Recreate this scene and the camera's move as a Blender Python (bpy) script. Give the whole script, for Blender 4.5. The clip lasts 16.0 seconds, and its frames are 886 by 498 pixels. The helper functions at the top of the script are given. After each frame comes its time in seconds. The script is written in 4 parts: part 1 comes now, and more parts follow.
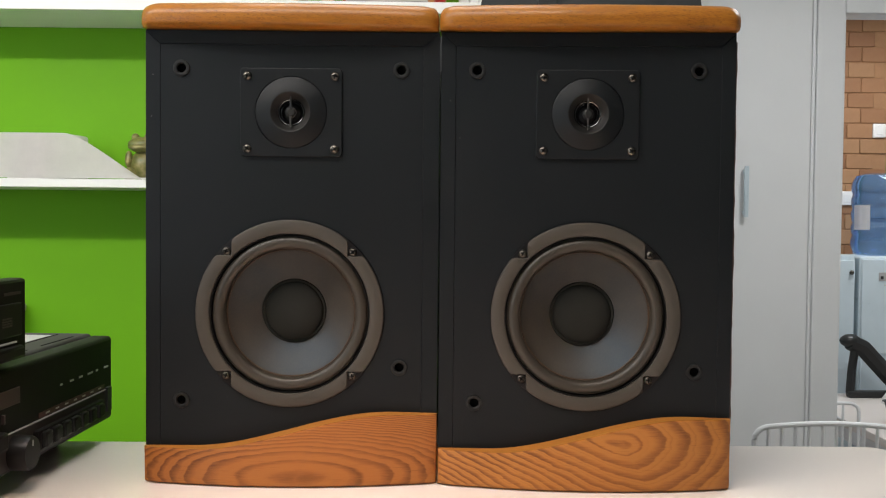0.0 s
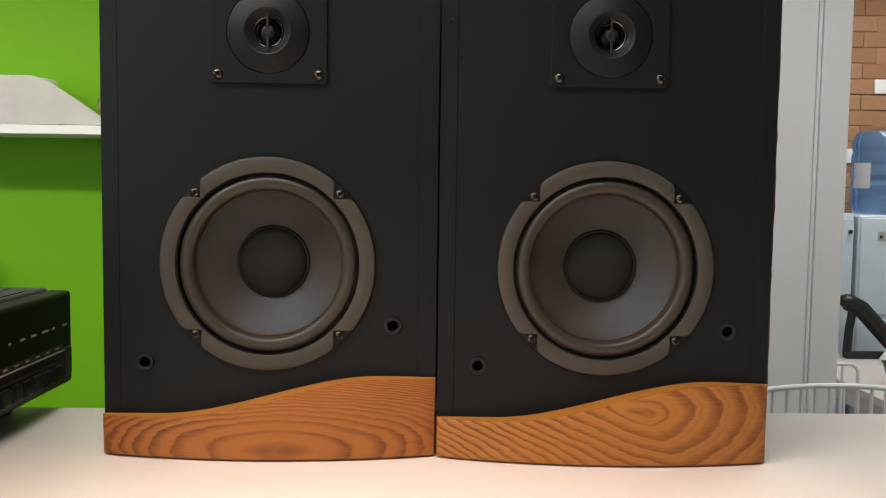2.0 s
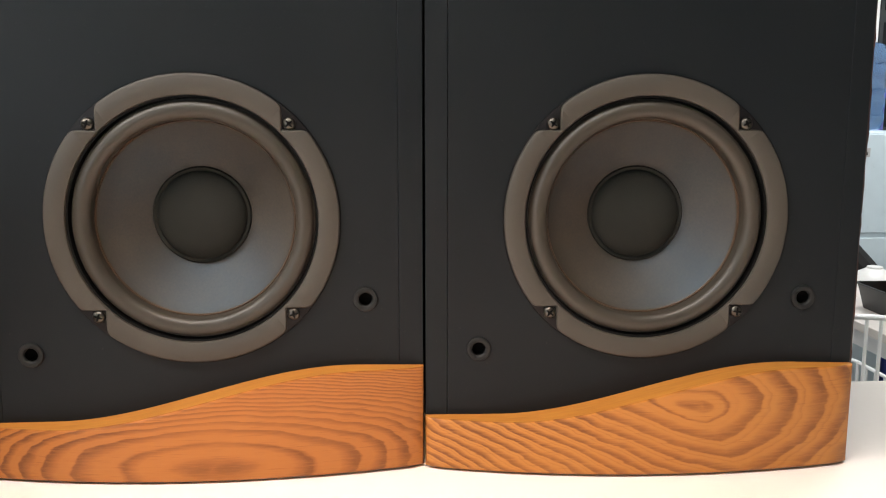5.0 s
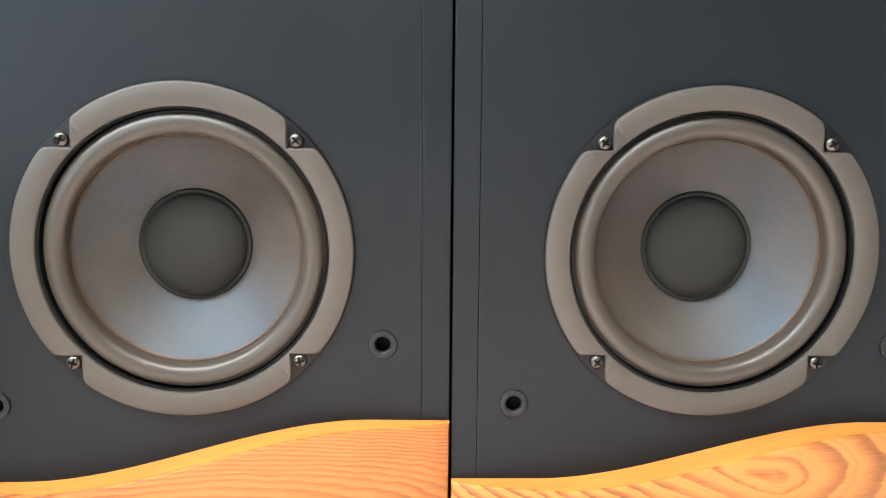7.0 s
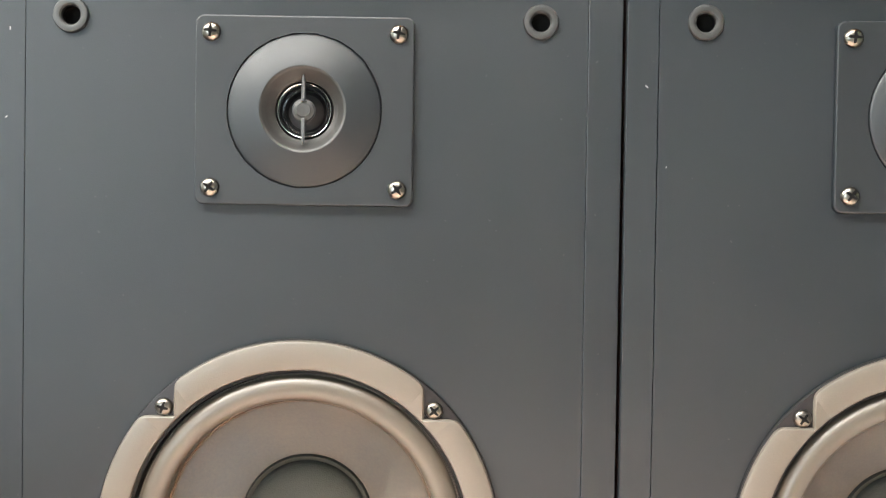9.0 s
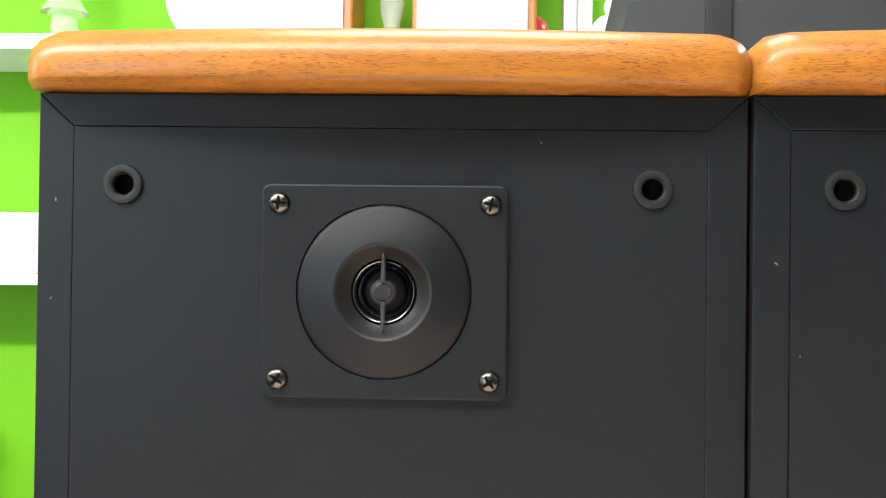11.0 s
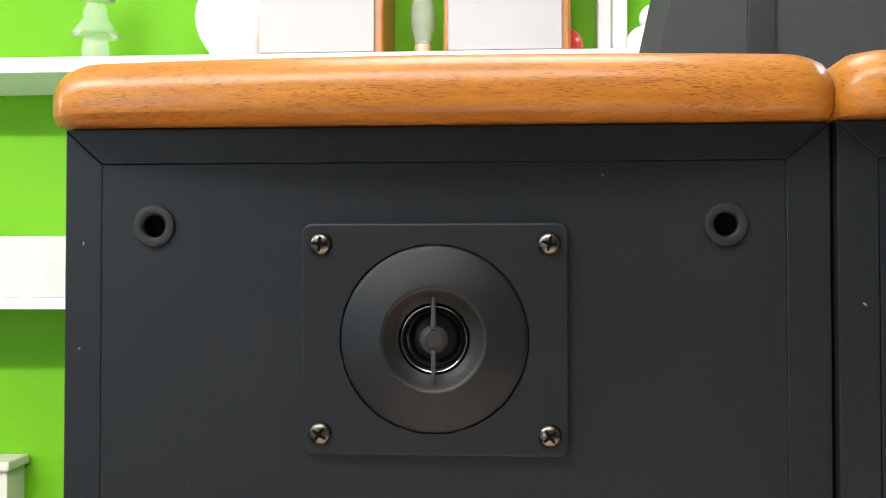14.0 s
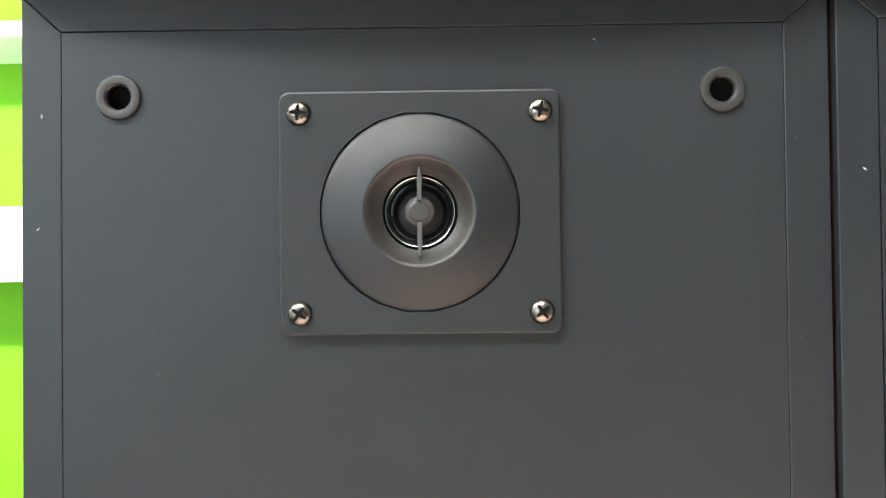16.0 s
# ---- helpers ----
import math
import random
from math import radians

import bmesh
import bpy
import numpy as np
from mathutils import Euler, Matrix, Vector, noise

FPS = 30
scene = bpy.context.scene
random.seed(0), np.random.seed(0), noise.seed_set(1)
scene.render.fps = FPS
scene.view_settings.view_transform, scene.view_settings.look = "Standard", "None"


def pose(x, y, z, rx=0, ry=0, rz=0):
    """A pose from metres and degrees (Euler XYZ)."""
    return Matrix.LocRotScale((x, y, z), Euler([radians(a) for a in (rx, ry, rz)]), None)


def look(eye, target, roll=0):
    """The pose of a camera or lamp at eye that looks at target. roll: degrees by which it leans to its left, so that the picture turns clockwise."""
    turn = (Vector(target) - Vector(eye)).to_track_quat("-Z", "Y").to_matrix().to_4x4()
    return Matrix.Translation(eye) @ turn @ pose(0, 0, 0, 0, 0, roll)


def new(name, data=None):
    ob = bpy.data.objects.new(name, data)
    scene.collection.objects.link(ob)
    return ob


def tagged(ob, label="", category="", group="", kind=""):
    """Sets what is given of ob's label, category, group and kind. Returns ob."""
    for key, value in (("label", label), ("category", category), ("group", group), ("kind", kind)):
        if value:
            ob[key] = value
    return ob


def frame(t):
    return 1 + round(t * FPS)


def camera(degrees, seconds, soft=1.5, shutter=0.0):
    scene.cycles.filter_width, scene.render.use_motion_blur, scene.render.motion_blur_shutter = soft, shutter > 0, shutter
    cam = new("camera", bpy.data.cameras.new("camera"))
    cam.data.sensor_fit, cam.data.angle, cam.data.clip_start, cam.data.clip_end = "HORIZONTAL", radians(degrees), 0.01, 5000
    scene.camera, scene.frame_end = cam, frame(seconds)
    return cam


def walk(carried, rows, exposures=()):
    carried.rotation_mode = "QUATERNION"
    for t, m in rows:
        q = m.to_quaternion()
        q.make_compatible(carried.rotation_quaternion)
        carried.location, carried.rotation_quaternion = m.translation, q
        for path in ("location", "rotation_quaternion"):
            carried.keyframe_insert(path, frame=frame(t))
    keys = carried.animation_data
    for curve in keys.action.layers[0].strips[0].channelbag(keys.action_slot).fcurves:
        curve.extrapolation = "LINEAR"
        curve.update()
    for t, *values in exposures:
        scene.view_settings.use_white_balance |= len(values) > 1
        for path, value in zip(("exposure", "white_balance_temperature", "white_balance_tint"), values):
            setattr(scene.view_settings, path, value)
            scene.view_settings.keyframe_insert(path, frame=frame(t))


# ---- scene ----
cam = camera(52.44, 16.0, soft=1.15)
PATH = [
    (0, (-0.0001, -0.8010, 0.2311), (0.0097, 0.1984, 0.2005), 0.55),
    (0.5, (-0.0001, -0.7910, 0.2306), (-0.0016, 0.2083, 0.1922), 0.66),
    (1, (-0.0016, -0.7795, 0.2257), (-0.0212, 0.2194, 0.1817), 0.63),
    (1.5, (-0.0097, -0.7483, 0.2170), (-0.0118, 0.2502, 0.1622), 0.71),
    (2, (-0.0079, -0.7017, 0.2137), (0.0148, 0.2953, 0.1393), 0.78),
    (2.5, (-0.0175, -0.6731, 0.2110), (0.0234, 0.3206, 0.1067), 0.90),
    (3, (-0.0178, -0.6434, 0.2090), (0.0348, 0.3479, 0.0883), 1.04),
    (3.5, (-0.0228, -0.6112, 0.2130), (0.0410, 0.3783, 0.0829), 0.70),
    (4, (-0.0313, -0.5788, 0.2130), (0.0602, 0.4075, 0.0755), 0.20),
    (4.2, (-0.0299, -0.5652, 0.2161), (0.0621, 0.4197, 0.0696), 0.01),
    (6.3, (-0.0161, -0.4719, 0.2143), (0.0231, 0.5129, 0.0448), 0.72),
    (6.5, (-0.0188, -0.4639, 0.2181), (0.0290, 0.5201, 0.0467), 0.69),
    (7, (-0.0248, -0.4454, 0.2203), (0.0297, 0.5407, 0.0633), 0.48),
    (7.5, (-0.0235, -0.4280, 0.2218), (0.0279, 0.5597, 0.0737), 0.07),
    (8, (-0.0327, -0.4161, 0.2320), (-0.0032, 0.5774, 0.1218), 0.02),
    (8.5, (-0.0513, -0.4011, 0.2472), (-0.0412, 0.5973, 0.1910), 0.41),
    (9, (-0.0712, -0.3735, 0.2760), (-0.0670, 0.6264, 0.2599), 0.88),
    (9.5, (-0.0747, -0.3451, 0.3014), (-0.0856, 0.6548, 0.3091), 0.84),
    (10, (-0.0783, -0.3350, 0.3257), (-0.0931, 0.6646, 0.3463), 0.76),
    (10.2, (-0.0845, -0.3363, 0.3333), (-0.1026, 0.6634, 0.3515), 1.00),
    (12.3, (-0.1036, -0.3108, 0.3411), (-0.1537, 0.6879, 0.3328), -0.09),
    (12.5, (-0.1068, -0.3112, 0.3413), (-0.1621, 0.6872, 0.3296), 0.35),
    (13, (-0.1143, -0.3085, 0.3357), (-0.1738, 0.6897, 0.3407), 0.33),
    (13.5, (-0.1132, -0.3079, 0.3393), (-0.1746, 0.6900, 0.3598), 0.06),
    (14, (-0.1057, -0.3040, 0.3498), (-0.1678, 0.6938, 0.3709), -0.02),
    (14.5, (-0.1041, -0.2971, 0.3518), (-0.1652, 0.7009, 0.3660), -0.24),
    (15, (-0.1083, -0.2947, 0.3344), (-0.1692, 0.7032, 0.3560), -0.33),
    (15.5, (-0.1096, -0.2919, 0.3111), (-0.1469, 0.7072, 0.3346), -0.39),
    (16, (-0.1163, -0.2884, 0.3095), (-0.1303, 0.7114, 0.3258), -0.64),
]
EXPOSURES = [(0, -0.2, 6800, 12), (2.0, -0.3, 7050, 13), (3.0, -0.55, 7200, 14), (3.5, -0.5, 7200, 14), (4.2, -0.3, 7200, 13), (6.3, 1.4, 5950, 8), (7.0, 1.55, 6000, 8),
             (8.0, 2.25, 6350, 8), (9.0, 2.45, 6700, 8), (9.5, 2.35, 6750, 8), (10.0, 1.66, 6550, 8), (12.3, 0.85, 6450, 10), (13.5, 0.7, 6450, 10),
             (14.5, 0.56, 6550, 10), (15.0, 0.55, 6550, 9), (15.5, 1.25, 6550, 8), (16.0, 2.0, 6550, 8)]
walk(cam, [(t, look(e, g, r)) for t, e, g, r in PATH], EXPOSURES)

# ---- light ----
FLOOR, CEIL = -1.15, 1.30
world = bpy.data.worlds.new("world")
scene.world = world
world.use_nodes = True
world.node_tree.nodes["Background"].inputs[0].default_value = (0.75, 0.85, 1.0, 1)
world.node_tree.nodes["Background"].inputs[1].default_value = 0.05


def area(name, m, sx, sy, watts, colour):
    d = bpy.data.lights.new(name, "AREA")
    d.shape, d.size, d.size_y, d.energy, d.color = "RECTANGLE", sx, sy, watts, colour
    ob = new(name, d)
    ob.matrix_world = m
    return ob


COOL = (0.93, 0.97, 1.0)
NEUTRAL = (1.0, 0.975, 0.94)
area("tube_light", pose(-0.42, -0.58, CEIL - 0.075, 14), 1.15, 0.36, 17, NEUTRAL)
area("tube_light", pose(-1.45, -0.55, CEIL - 0.075, 38), 1.15, 0.05, 20, NEUTRAL)
area("panel_light", pose(1.25, 0.95, CEIL - 0.06), 0.5, 0.5, 15, COOL)
area("panel_light", pose(-0.10, 0.30, CEIL - 0.06), 0.5, 0.5, 2.8, NEUTRAL)
area("panel_light", pose(2.0, 2.75, CEIL - 0.06), 0.5, 0.5, 15, COOL)
area("window_light", look((-1.65, -2.52, 0.45), (-0.9, 0.0, 0.3)), 1.3, 1.1, 24, (0.74, 0.88, 1.0))
area("window_light", look((-2.57, 0.15, 0.75), (-0.3, 0.0, 0.4)), 0.7, 0.7, 9, (0.72, 0.87, 1.0))
# Added lamp, out of view: warms the counter's near edge and the plinths.
spot = area("spot_light", pose(-0.05, -0.56, CEIL - 0.15), 0.10, 0.10, 4.6, (1.0, 0.64, 0.45))
spot.data.spread = radians(60)


# ---- materials ----
class Nodes:
    """A small node builder for one material."""

    def __init__(self, name):
        self.m = bpy.data.materials.new(name)
        self.m.use_nodes = True
        self.t = self.m.node_tree
        self.b = self.t.nodes["Principled BSDF"]
        self.c = self.add("ShaderNodeTexCoord").outputs["Object"]

    def add(self, kind, operation=None, clamp=False, data_type=None, blend_type=None):
        n = self.t.nodes.new(kind)
        if operation:
            n.operation = operation
        if clamp:
            n.use_clamp = True
        if data_type:
            n.data_type, n.blend_type = data_type, blend_type
        return n

    def put(self, node, i, v):
        if isinstance(v, bpy.types.NodeSocket):
            self.t.links.new(v, node.inputs[i])
        elif v is not None:
            node.inputs[i].default_value = v

    def math(self, op, a, b=None, c=None, clamp=False):
        n = self.add("ShaderNodeMath", operation=op, clamp=clamp)
        for i, v in enumerate((a, b, c)):
            self.put(n, i, v)
        return n.outputs[0]

    def map(self, scale=(1, 1, 1), loc=(0, 0, 0), v=None):
        n = self.add("ShaderNodeMapping")
        self.put(n, 0, v or self.c)
        n.inputs[1].default_value, n.inputs[3].default_value = loc, scale
        return n.outputs[0]

    def noise(self, scale, v=None, detail=3, rough=0.55, dist=0.0):
        n = self.add("ShaderNodeTexNoise")
        self.put(n, "Vector", v or self.c)
        n.inputs["Scale"].default_value, n.inputs["Detail"].default_value = scale, detail
        n.inputs["Roughness"].default_value, n.inputs["Distortion"].default_value = rough, dist
        return n.outputs[0]

    def ramp(self, f, *stops):
        n = self.add("ShaderNodeValToRGB")
        while len(n.color_ramp.elements) < len(stops):
            n.color_ramp.elements.new(0.5)
        for e, (p, c) in zip(n.color_ramp.elements, stops):
            e.position, e.color = p, (*c, 1) if len(c) == 3 else c
        self.put(n, 0, f)
        return n.outputs[0]

    def mix(self, f, a, b, mode="MIX"):
        n = self.add("ShaderNodeMix", data_type="RGBA", blend_type=mode)
        self.put(n, 0, f)
        for i, v in ((6, a), (7, b)):
            self.put(n, i, (*v, 1) if isinstance(v, tuple) and len(v) == 3 else v)
        return n.outputs[2]

    def bump(self, h, strength=0.2, dist=0.001):
        n = self.add("ShaderNodeBump")
        n.inputs["Strength"].default_value, n.inputs["Distance"].default_value = strength, dist
        self.put(n, "Height", h)
        self.t.links.new(n.outputs[0], self.b.inputs["Normal"])

    def set(self, colour=None, rough=None, metal=None, spec=None, coat=None, trans=None, ior=None, coat_rough=None, tint=None):
        for k, v in (("Base Color", colour), ("Roughness", rough), ("Metallic", metal), ("Specular IOR Level", spec), ("Coat Weight", coat),
                     ("Transmission Weight", trans), ("IOR", ior), ("Coat Roughness", coat_rough), ("Specular Tint", tint)):
            if v is not None:
                self.put(self.b, k, (*v, 1) if isinstance(v, tuple) and len(v) == 3 else v)
        return self.m


def mottled(name, colour, rough=0.5, amount=0.12, fine=900, coarse=14, bump=0.1, bump_dist=0.0003, **more):
    """A surface of one colour with grain and soft large variation."""
    n = Nodes(name)
    a, b = n.noise(coarse, detail=3), n.noise(fine, detail=2)
    f = n.math("ADD", n.math("MULTIPLY", a, 0.65), n.math("MULTIPLY", b, 0.35))
    lo, hi = tuple(c * (1 - amount) for c in colour), tuple(min(1, c * (1 + amount)) for c in colour)
    col = n.ramp(f, (0.3, lo), (0.7, hi))
    r = n.math("ADD", n.math("MULTIPLY", a, 0.16), rough - 0.08)
    n.set(col, r, **more)
    n.bump(b, bump, bump_dist)
    return n.m


def baffle_vinyl():
    n = Nodes("black_vinyl")
    fine, soft = n.noise(1500, detail=2), n.noise(7, detail=4)
    dust = n.noise(420, detail=1)
    col = n.ramp(soft, (0.3, (0.0043, 0.0060, 0.0076)), (0.7, (0.0058, 0.0078, 0.0095)))
    col = n.mix(n.ramp(dust, (0.74, (0, 0, 0)), (0.80, (0.30, 0.30, 0.30))), col, (0.06, 0.06, 0.058))
    n.set(col, n.ramp(soft, (0.3, (0.44, 0.44, 0.44)), (0.75, (0.54, 0.54, 0.54))), spec=0.20)
    n.bump(fine, 0.22, 0.0002)
    return n.m


def plinth_wood(name, centre, right, left, sz, lean, curl, light, dark, first, second, between):
    """Plain-sawn grain: nested arches round a heart, closer together further out, with fibres along the length."""
    n = Nodes(name)
    sep = n.add("ShaderNodeSeparateXYZ")
    pos = n.c
    for scale, amp in ((14, (0.020, 0, 0.0060)), (70, (0.006, 0, 0.0020))):
        wob = n.add("ShaderNodeTexNoise")
        n.put(wob, "Vector", n.map((1, 1, 2.6)))
        wob.inputs["Scale"].default_value, wob.inputs["Detail"].default_value = scale, 2
        off = n.add("ShaderNodeVectorMath", operation="MULTIPLY_ADD")
        n.put(off, 0, wob.outputs["Color"])
        off.inputs[1].default_value, off.inputs[2].default_value = amp, tuple(-0.5 * a for a in amp)
        add = n.add("ShaderNodeVectorMath", operation="ADD")
        n.put(add, 0, pos), n.put(add, 1, off.outputs[0])
        pos = add.outputs[0]
    n.put(sep, 0, pos)
    ax = n.math("SUBTRACT", sep.outputs[0], centre[0])
    az = n.math("SUBTRACT", sep.outputs[2], centre[1])
    west = n.math("DIVIDE", n.math("MULTIPLY", n.math("ADD", ax, n.math("MULTIPLY", az, lean)), -1.0), left)
    west = n.math("POWER", n.math("MAXIMUM", west, 0.0), curl)
    dx = n.math("MAXIMUM", n.math("DIVIDE", ax, right), west)
    dz = n.math("DIVIDE", az, sz)
    d = n.math("SQRT", n.math("ADD", n.math("MULTIPLY", dx, dx), n.math("MULTIPLY", dz, dz)))
    u = n.math("MAXIMUM", n.math("SUBTRACT", d, 1.0), 0.0)
    g = n.math("ADD", n.math("POWER", n.math("MINIMUM", d, 1.0), 3.5), n.math("MULTIPLY", u, n.math("ADD", n.math("MULTIPLY", u, second), first)))
    saw = n.math("FRACT", g)
    ring = n.ramp(saw, (0.0, (0.9, 0.9, 0.9)), (0.07, (0.10, 0.10, 0.10)), (0.12, (0, 0, 0)), (0.45, (0.04, 0.04, 0.04)), (0.66, (0.55, 0.55, 0.55)), (0.88, (1, 1, 1)))
    fine = n.math("FRACT", n.math("MULTIPLY", g, 3.0))
    fine = n.math("MULTIPLY", n.ramp(fine, (0.55, (0, 0, 0)), (0.9, (between, between, between)), (1.0, (0.05 * between, 0.05 * between, 0.05 * between))), n.math("MINIMUM", u, 1.0))
    fibre = n.noise(60, n.map((1, 1, 14)), detail=5, rough=0.7)
    pores = n.noise(240, n.map((0.16, 1, 5)), detail=2)
    blot = n.noise(9, detail=2)
    part_of = n.noise(20, n.map((1, 1, 2)), detail=2)
    ends = n.math("ADD", n.math("MULTIPLY", n.math("DIVIDE", dx, n.math("ADD", d, 0.01)), 0.40, clamp=True), 0.72)
    ring = n.math("MULTIPLY", n.math("MAXIMUM", ring, fine), n.math("MULTIPLY", ends, n.ramp(part_of, (0.32, (0.68, 0.68, 0.68)), (0.6, (1, 1, 1)))))
    ring = n.math("MULTIPLY", ring, n.ramp(fibre, (0.3, (0.45, 0.45, 0.45)), (0.55, (1, 1, 1))))
    col = n.mix(ring, light, dark)
    col = n.mix(n.math("MULTIPLY", fibre, 0.40), col, (light[0] * 0.66, light[1] * 0.56, light[2] * 0.5))
    col = n.mix(n.ramp(pores, (0.60, (0, 0, 0)), (0.72, (0.35, 0.35, 0.35))), col, dark)
    col = n.mix(n.ramp(blot, (0.35, (0, 0, 0)), (0.7, (0.35, 0.35, 0.35))), col, (0.34, 0.115, 0.025))
    n.set(col, 0.42, spec=0.30, coat=0.12, coat_rough=0.25)
    n.bump(n.math("SUBTRACT", pores, ring), 0.12, 0.0002)
    return n.m


def plinth_top_wood():
    """The upper face of the plinth: the same wood, cut along the fibres, coloured paler for light from above."""
    n = Nodes("ash_wood_lit_top")
    long = n.noise(24, n.map((1, 9, 3)), detail=5, rough=0.65)
    pores = n.noise(240, n.map((0.14, 5, 1)), detail=2)
    col = n.ramp(long, (0.3, (0.33, 0.122, 0.022)), (0.7, (0.43, 0.182, 0.034)))
    col = n.mix(n.ramp(pores, (0.60, (0, 0, 0)), (0.74, (0.35, 0.35, 0.35))), col, (0.14, 0.042, 0.010))
    n.set(col, 0.40, spec=0.35, coat=0.1, coat_rough=0.25)
    return n.m


def board_wood():
    """Mahogany-like grain: fine short pores along the length."""
    n = Nodes("mahogany")
    long = n.noise(30, n.map((1, 6, 9)), detail=5, rough=0.65, dist=0.4)
    dash = n.noise(1.0, n.map((300, 1300, 2900)), detail=2, rough=0.5)
    patch = n.noise(28, n.map((1, 2, 3)), detail=2)
    col = n.ramp(long, (0.25, (0.235, 0.078, 0.0095)), (0.5, (0.305, 0.111, 0.013)), (0.75, (0.37, 0.143, 0.0175)))
    keep = n.math("MULTIPLY", n.ramp(dash, (0.565, (0, 0, 0)), (0.61, (1, 1, 1))), n.ramp(patch, (0.35, (0.15, 0.15, 0.15)), (0.58, (0.75, 0.75, 0.75))))
    col = n.mix(keep, col, (0.105, 0.033, 0.009))
    n.set(col, 0.40, spec=0.20, coat=0.20, coat_rough=0.20)
    n.bump(n.math("SUBTRACT", long, keep), 0.12, 0.0002)
    return n.m


VINYL = baffle_vinyl()
BLACK = mottled("black_plastic", (0.018, 0.018, 0.019), 0.42, 0.15)
DEEP = mottled("black_void", (0.003, 0.003, 0.003), 0.9, spec=0.04)
CHIP = mottled("bare_fibre", (0.16, 0.155, 0.15), 0.8, 0.1)
PIT = mottled("black_basket", (0.003, 0.003, 0.003), 0.6, 0.2, spec=0.10)
PLATE = mottled("black_satin_plate", (0.0052, 0.0066, 0.0079), 0.48, 0.10, fine=1300, bump=0.12, spec=0.20)
CUP = mottled("satin_cup", (0.010, 0.0095, 0.009), 0.46, 0.10, bump=0.05, spec=0.22)
TRIM = mottled("grey_brown_trim", (0.045, 0.0385, 0.031), 0.52, 0.12, fine=1400, bump=0.15, spec=0.36)
CONE = mottled("polypropylene_cone", (0.044, 0.0312, 0.0190), 0.57, 0.34, fine=700, coarse=26, bump=0.2, spec=0.54, tint=(0.34, 0.68, 1.0))
ROLL = mottled("butyl_surround", (0.034, 0.028, 0.0215), 0.40, 0.10, spec=0.36)
GLUE = mottled("brown_glue", (0.060, 0.034, 0.020), 0.4, 0.2)
CAP = mottled("dust_cap_felt", (0.0125, 0.0128, 0.0102), 0.8, 0.45, fine=1800, bump=0.35, spec=0.25)
RUBBER = mottled("rubber", (0.0058, 0.0063, 0.0064), 0.55, 0.1, spec=0.3)
STEEL = mottled("nickel_steel", (0.092, 0.084, 0.074), 0.27, 0.08, metal=1.0)
DARKSTEEL = mottled("blackened_steel", (0.075, 0.068, 0.060), 0.35, 0.08, metal=1.0)
CHROME = mottled("chrome", (0.17, 0.175, 0.18), 0.20, 0.03, metal=1.0)
DOME = mottled("dome_polymer", (0.010, 0.010, 0.010), 0.55, spec=0.25)
SLOT = mottled("dark_groove", (0.0045, 0.005, 0.0055), 0.7, 0.2, spec=0.12)
# Brown in this black stands in for the counter's warm reflection.
FASCIA = mottled("fascia_warm_sheen", (0.028, 0.021, 0.019), 0.42, 0.2)
REDBAND = mottled("dark_red_band", (0.040, 0.008, 0.007), 0.4, 0.15)
KNOB = mottled("black_knob_plastic", (0.0075, 0.007, 0.007), 0.40, 0.15, spec=0.25)
BOARD = board_wood()
ASH_L = plinth_wood("ash_wood_wide_arch", (0.011, 0.006), 0.057, 0.057, 0.0157, 0.0, 1.0, (0.375, 0.130, 0.026), (0.100, 0.027, 0.0050), 1.24, 1.60, 0.06)
ASH_R = plinth_wood("ash_wood_teardrop", (0.0314, 0.040), 0.0165, 0.027, 0.0102, 1.7, 1.38, (0.425, 0.166, 0.033), (0.105, 0.031, 0.0060), 0.82, 0.0, 0.35)
ASH_LIT_TOP = plinth_top_wood()
VENEER = mottled("red_brown_veneer", (0.040, 0.014, 0.010), 0.8, 0.3, spec=0.08)
EDGE = mottled("peeling_edge_veneer", (0.055, 0.021, 0.015), 0.45, 0.6, coarse=60)
LAMINATE = mottled("white_laminate", (0.73, 0.68, 0.64), 0.30, 0.03, coarse=5, bump=0.05)
GREEN = mottled("green_wall_paint", (0.140, 0.40, 0.009), 0.6, 0.05, coarse=3, fine=500, spec=0.18)
WHITE = mottled("white_paint", (0.74, 0.75, 0.75), 0.45, 0.04, coarse=3, fine=400)
# For unseen walls; kept pale so they bounce fill onto the speaker fronts.
DUSK = mottled("grey_fill_wall_paint", (0.66, 0.64, 0.62), 0.6, 0.06, coarse=3, fine=400)
GLOSSWHITE = mottled("gloss_white_paint", (0.77, 0.78, 0.78), 0.42, 0.04, coarse=3, fine=400)
SHELF = mottled("white_shelf_board", (0.80, 0.80, 0.78), 0.35, 0.03)
PAPER = mottled("soft_paper", (0.86, 0.84, 0.82), 0.9, 0.04, fine=700, coarse=40, bump=0.15)
FLOORM = mottled("grey_floor_tile", (0.35, 0.33, 0.30), 0.35, 0.1)
HIFI = mottled("black_hifi_lacquer", (0.0065, 0.0055, 0.006), 0.45, 0.15, spec=0.16)
HIFITOP = mottled("black_painted_steel", (0.045, 0.043, 0.042), 0.55, 0.25, fine=300, spec=0.15)
SMOKE = mottled("smoked_window", (0.045, 0.030, 0.028), 0.4, 0.15)
PRINT = mottled("pale_print", (0.40, 0.40, 0.40), 0.5, 0.05)
SILVER = mottled("grey_label", (0.40, 0.40, 0.40), 0.35, 0.1)
CREAM = mottled("cream_cabinet_paint", (0.62, 0.58, 0.50), 0.5, 0.05)
GREYFRONT = mottled("pale_grey_front", (0.44, 0.41, 0.40), 0.55, 0.04)
